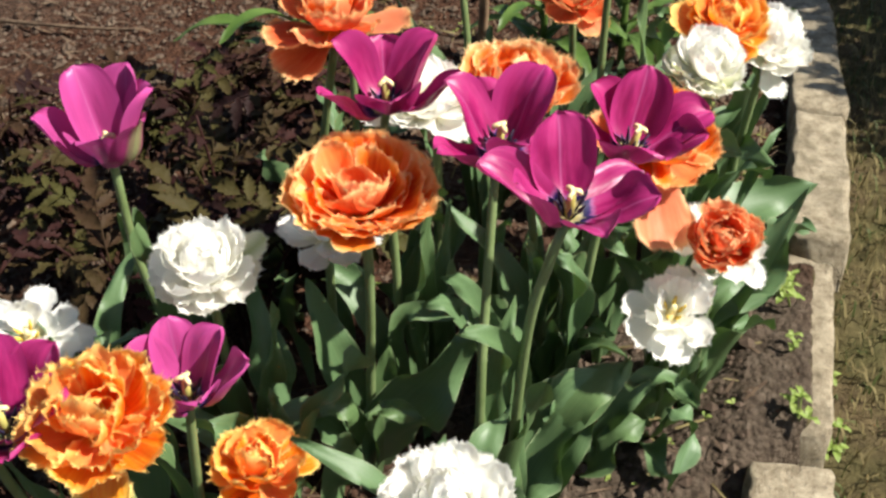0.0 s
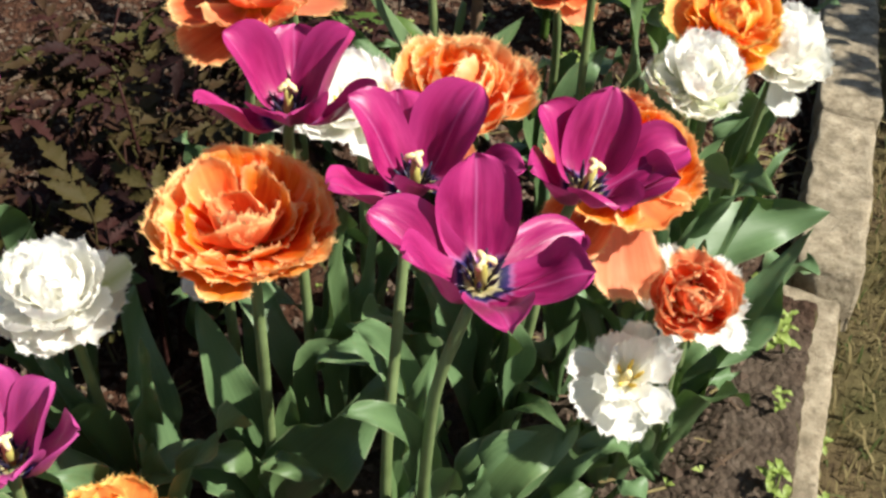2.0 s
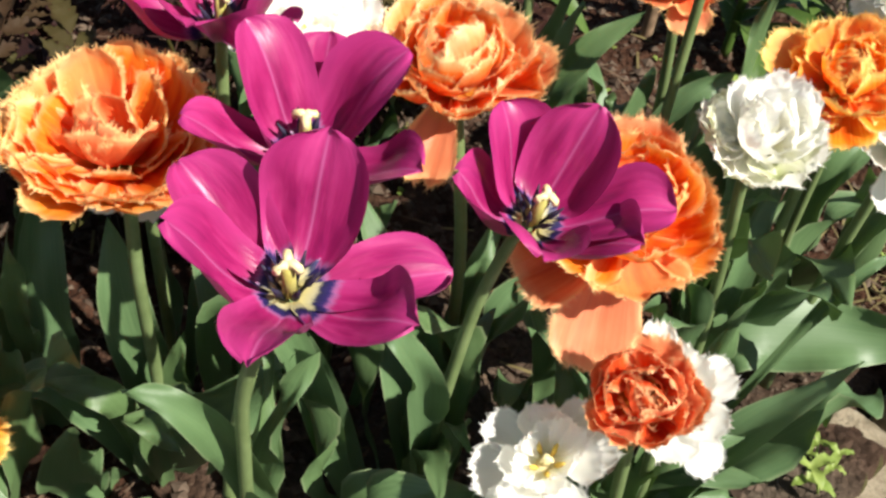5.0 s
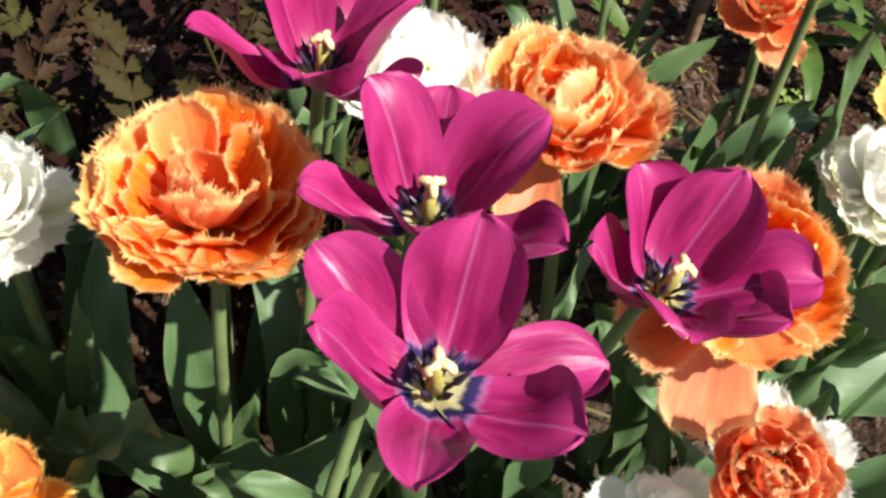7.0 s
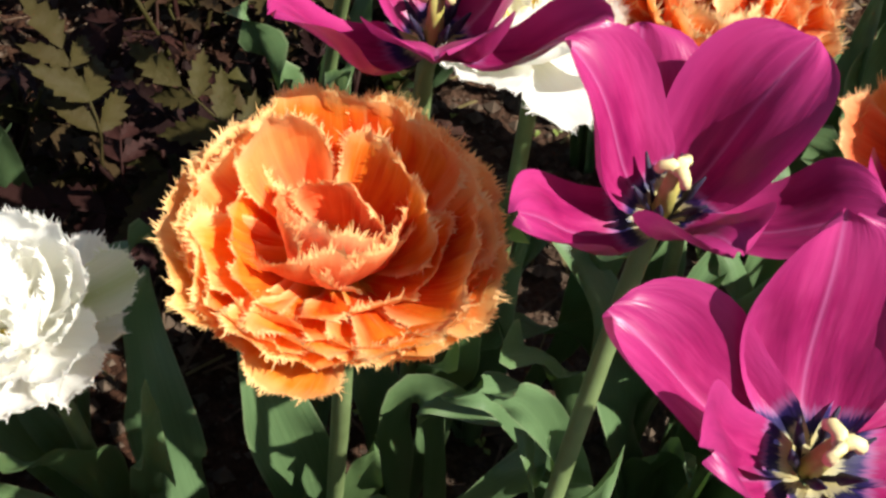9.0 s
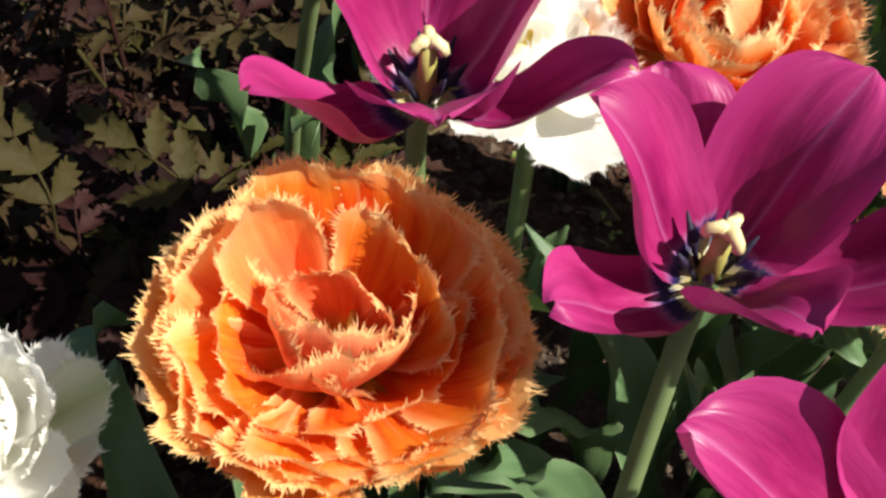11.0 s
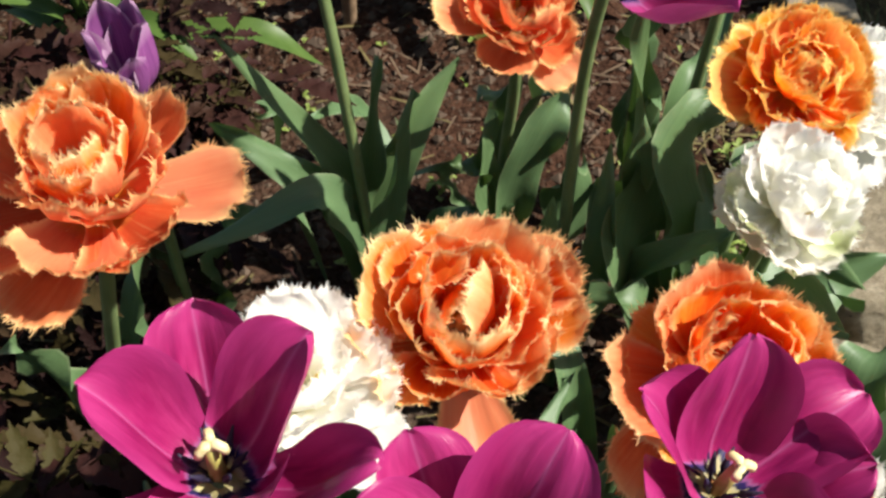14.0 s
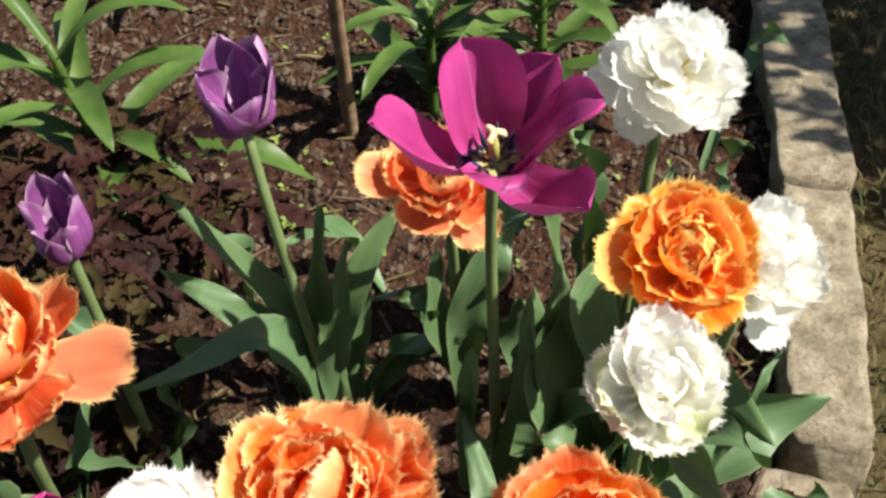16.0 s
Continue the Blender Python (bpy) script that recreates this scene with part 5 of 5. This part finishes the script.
bm = tube(bmesh.new(), smooth_path([(0.052, 1.345, -0.03), (0.053, 1.32, 0.10), (0.058, 1.26, 0.26)], 8), lambda t: 0.0066 - 0.001 * t, 9)
for v in bm.verts:
    v.co += noise.noise_vector(v.co * 60) * 0.0015
tagged(part("wooden_stake", bm, M_WOOD), "rough bare wooden stake pushed into the soil", "stake")

# ---- seedlings ----
def seedling(x, y, size, rng):
    z = ground_z(x, y) - 0.003
    owner = thing("seedling", (x, y, z), "small yellow-green seedling in bare soil", "seedling", "seedlings by the kerb")
    for i in range(rng.randrange(2, 5)):
        a = rng.uniform(0, math.tau)
        top = Vector((x + math.cos(a) * size * 0.4, y + math.sin(a) * size * 0.4, z + size * rng.uniform(0.5, 1.0)))
        part("stalk", tube(bmesh.new(), smooth_path([(x, y, z), ((x + top.x) / 2, (y + top.y) / 2, z + size * 0.5), top], 5), 0.0008, 5), M_SPROUT, owner)
        for k in range(3):
            b = a + k * 2.1 + rng.uniform(-0.4, 0.4)
            out = Vector((math.cos(b), math.sin(b), 0))
            ln = size * rng.uniform(0.35, 0.6)
            add_leaf(owner, [top, top + out * ln * 0.5 + Vector((0, 0, ln * 0.25)), top + out * ln + Vector((0, 0, ln * 0.1))], ln * 0.28, rng, up=(0, 0, 1), fold=0.3, wave=0.0005, material=M_SPROUT)
    return owner


G = random.Random(3)
for x, y, s in ((0.315, 0.838, 0.032), (0.308, 0.855, 0.024), (0.322, 0.752, 0.030), (0.330, 0.712, 0.026), (0.310, 0.700, 0.020), (0.285, 0.690, 0.022), (0.088, 0.690, 0.022), (0.30, 0.77, 0.016),
                (0.00, 1.22, 0.02), (0.06, 1.06, 0.02), (0.10, 1.12, 0.018), (-0.02, 1.32, 0.018), (0.16, 1.30, 0.02), (0.30, 1.02, 0.02), (0.33, 1.12, 0.018)):
    seedling(x, y, s, G)


# ---- clods, litter, turf ----
def scatter_mesh(name, material, label, category, spots, shape, smooth=True):
    verts, faces = [], []
    for s in spots:
        v, f = shape(s)
        o = len(verts)
        verts += v
        faces += [tuple(i + o for i in q) for q in f]
    me = bpy.data.meshes.new(name)
    me.from_pydata(verts, [], faces)
    me.materials.append(material)
    for p in me.polygons:
        p.use_smooth = smooth
    return tagged(new(name, me), label, category, kind="stuff")


C = random.Random(21)
OCTA = [(1, 0, 0), (0, 1, 0), (-1, 0, 0), (0, -1, 0), (0, 0, 1), (0, 0, -1)]
OCTF = [(0, 1, 4), (1, 2, 4), (2, 3, 4), (3, 0, 4), (1, 0, 5), (2, 1, 5), (3, 2, 5), (0, 3, 5)]


def clod(s):
    x, y = s
    r = 0.0012 + 0.0058 * C.random() ** 4
    z = ground_z(x, y)
    return [(x + a * r * C.uniform(0.6, 1.3), y + b * r * C.uniform(0.6, 1.3), z + r * 0.25 + c * r * C.uniform(0.5, 0.9)) for a, b, c in OCTA], OCTF


def bed_spot(x0=-0.6, x1=0.5, y0=0.5, y1=1.75):
    while True:
        x, y = C.uniform(x0, x1), C.uniform(y0, y1)
        if x < kerb_x(y) - 0.036:
            return x, y


scatter_mesh("soil_crumbs", M_CLOD, "crumbs and clods of brown soil", "soil", [bed_spot() for _ in range(24000)], clod, False)


def litter(s):
    x, y = s
    a, ln, w = C.uniform(0, math.tau), C.uniform(0.006, 0.035), C.uniform(0.0004, 0.0013)
    z = ground_z(x, y) + 0.002
    dx, dy = math.cos(a) * ln, math.sin(a) * ln
    px, py = -math.sin(a) * w, math.cos(a) * w
    k = C.uniform(-0.002, 0.010)
    return [(x - px, y - py, z), (x + px, y + py, z), (x + dx + px, y + dy + py, z + k), (x + dx - px, y + dy - py, z + k), (x + dx / 2, y + dy / 2, z + k / 2 + w * 1.6)], [(0, 1, 4), (1, 2, 4), (2, 3, 4), (3, 0, 4)]


scatter_mesh("plant_litter", M_TWIG, "dry bits of stalk and leaf litter", "litter", [bed_spot() for _ in range(1500)], litter)


def grass_blade(s):
    x, y = s
    a, ln, w = C.uniform(0, math.tau), C.uniform(0.008, 0.028), C.uniform(0.0005, 0.0012)
    z = ground_z(x, y) - 0.001
    dx, dy = math.cos(a), math.sin(a)
    r = C.uniform(0.2, 1.0)
    return [(x - dy * w, y + dx * w, z), (x + dy * w, y - dx * w, z), (x + dx * ln * 0.4 * r + dy * w, y + dy * ln * 0.4 * r - dx * w, z + ln * 0.6), (x + dx * ln * 0.4 * r - dy * w, y + dy * ln * 0.4 * r + dx * w, z + ln * 0.6),
            (x + dx * ln * r, y + dy * ln * r, z + ln * 0.75)], [(0, 1, 2, 3), (3, 2, 4)]


def turf_spot():
    while True:
        x, y = C.uniform(0.2, 1.0), C.uniform(0.3, 2.0)
        if x > kerb_x(y) + 0.034:
            return x, y


scatter_mesh("dry_turf_grass", M_STRAW, "short dry straw-coloured grass", "grass", [turf_spot() for _ in range(10000)], grass_blade)
scatter_mesh("green_turf_grass", M_GRASS, "short mossy green grass", "grass", [turf_spot() for _ in range(3500)], grass_blade)


def weed(s):
    x, y = s
    z = ground_z(x, y) + 0.001
    verts, faces = [], []
    for k in range(C.randrange(2, 5)):
        a, ln = C.uniform(0, math.tau), C.uniform(0.003, 0.008)
        dx, dy, w, h = math.cos(a) * ln, math.sin(a) * ln, 0.32 * ln, C.uniform(0.002, 0.007)
        o = len(verts)
        verts += [(x, y, z + h * 0.4), (x + dx * 0.55 - dy / ln * w, y + dy * 0.55 + dx / ln * w, z + h), (x + dx, y + dy, z + h * 0.8), (x + dx * 0.55 + dy / ln * w, y + dy * 0.55 - dx / ln * w, z + h), (x + dx * 0.5, y + dy * 0.5, z + h * 0.8)]
        faces += [(o, o + 4, o + 1), (o + 4, o + 2, o + 1), (o, o + 3, o + 4), (o + 4, o + 3, o + 2)]
    return verts, faces


scatter_mesh("weed_sprouts", M_SPROUT, "tiny green weed sprouts in bare soil", "weeds", [bed_spot(-0.1, 0.5, 0.62, 1.5) for _ in range(150)], weed)
scatter_mesh("straw_litter", M_STRAW, "pale dry straw lying by the kerb", "litter", [(0.335 + C.gauss(0, 0.035), 1.12 + C.gauss(0, 0.05)) for _ in range(160)] + [bed_spot(-0.2, 0.5, 0.6, 1.6) for _ in range(220)], litter)
bm = tube(bmesh.new(), smooth_path([(-0.62, 1.50, 0.012), (-0.54, 1.475, 0.016), (-0.46, 1.465, 0.014), (-0.40, 1.47, 0.010)], 10), lambda t: 0.0035 - 0.002 * t, 6)
tagged(part("twig", bm, M_TWIG), "thin dry dark twig lying on soil", "twig")


# ---- unseen shrub, added outside the bed to shade the far turf ----
def shrub(x, y, high, radius, rng):
    owner = thing("shrub", (x, y, -0.03), "unseen leafy green shrub, added to shade the far turf", "shrub")
    for i in range(7):
        a = i * math.tau / 7
        top = Vector((x + math.cos(a) * radius * 0.7, y + math.sin(a) * radius * 0.7, high * rng.uniform(0.8, 1.1)))
        line = smooth_path([(x, y, -0.04), (x + math.cos(a) * radius * 0.2, y + math.sin(a) * radius * 0.2, high * 0.45), top], 8)
        part("branch", tube(bmesh.new(), line, lambda t: 0.010 - 0.007 * t, 6), M_TWIG, owner)
    bm = bmesh.new()
    for _ in range(2600):
        d = Vector((rng.gauss(0, 1), rng.gauss(0, 1), rng.gauss(0, 0.8))).normalized() * radius * rng.uniform(0.45, 1.05)
        c = Vector((x, y, high)) + d
        if c.z < 0.1:
            continue
        u = Vector((rng.gauss(0, 1), rng.gauss(0, 1), rng.gauss(0, 1))).normalized()
        w = u.orthogonal().normalized()
        ln = rng.uniform(0.02, 0.035)
        bm.faces.new([bm.verts.new(c + p) for p in (u * ln, w * ln * 0.45, -u * ln * 0.8, -w * ln * 0.45)])
    part("crown", bm, M_LILY, owner)
    return owner


shrub(1.217, 1.292, 0.62, 0.30, random.Random(4))
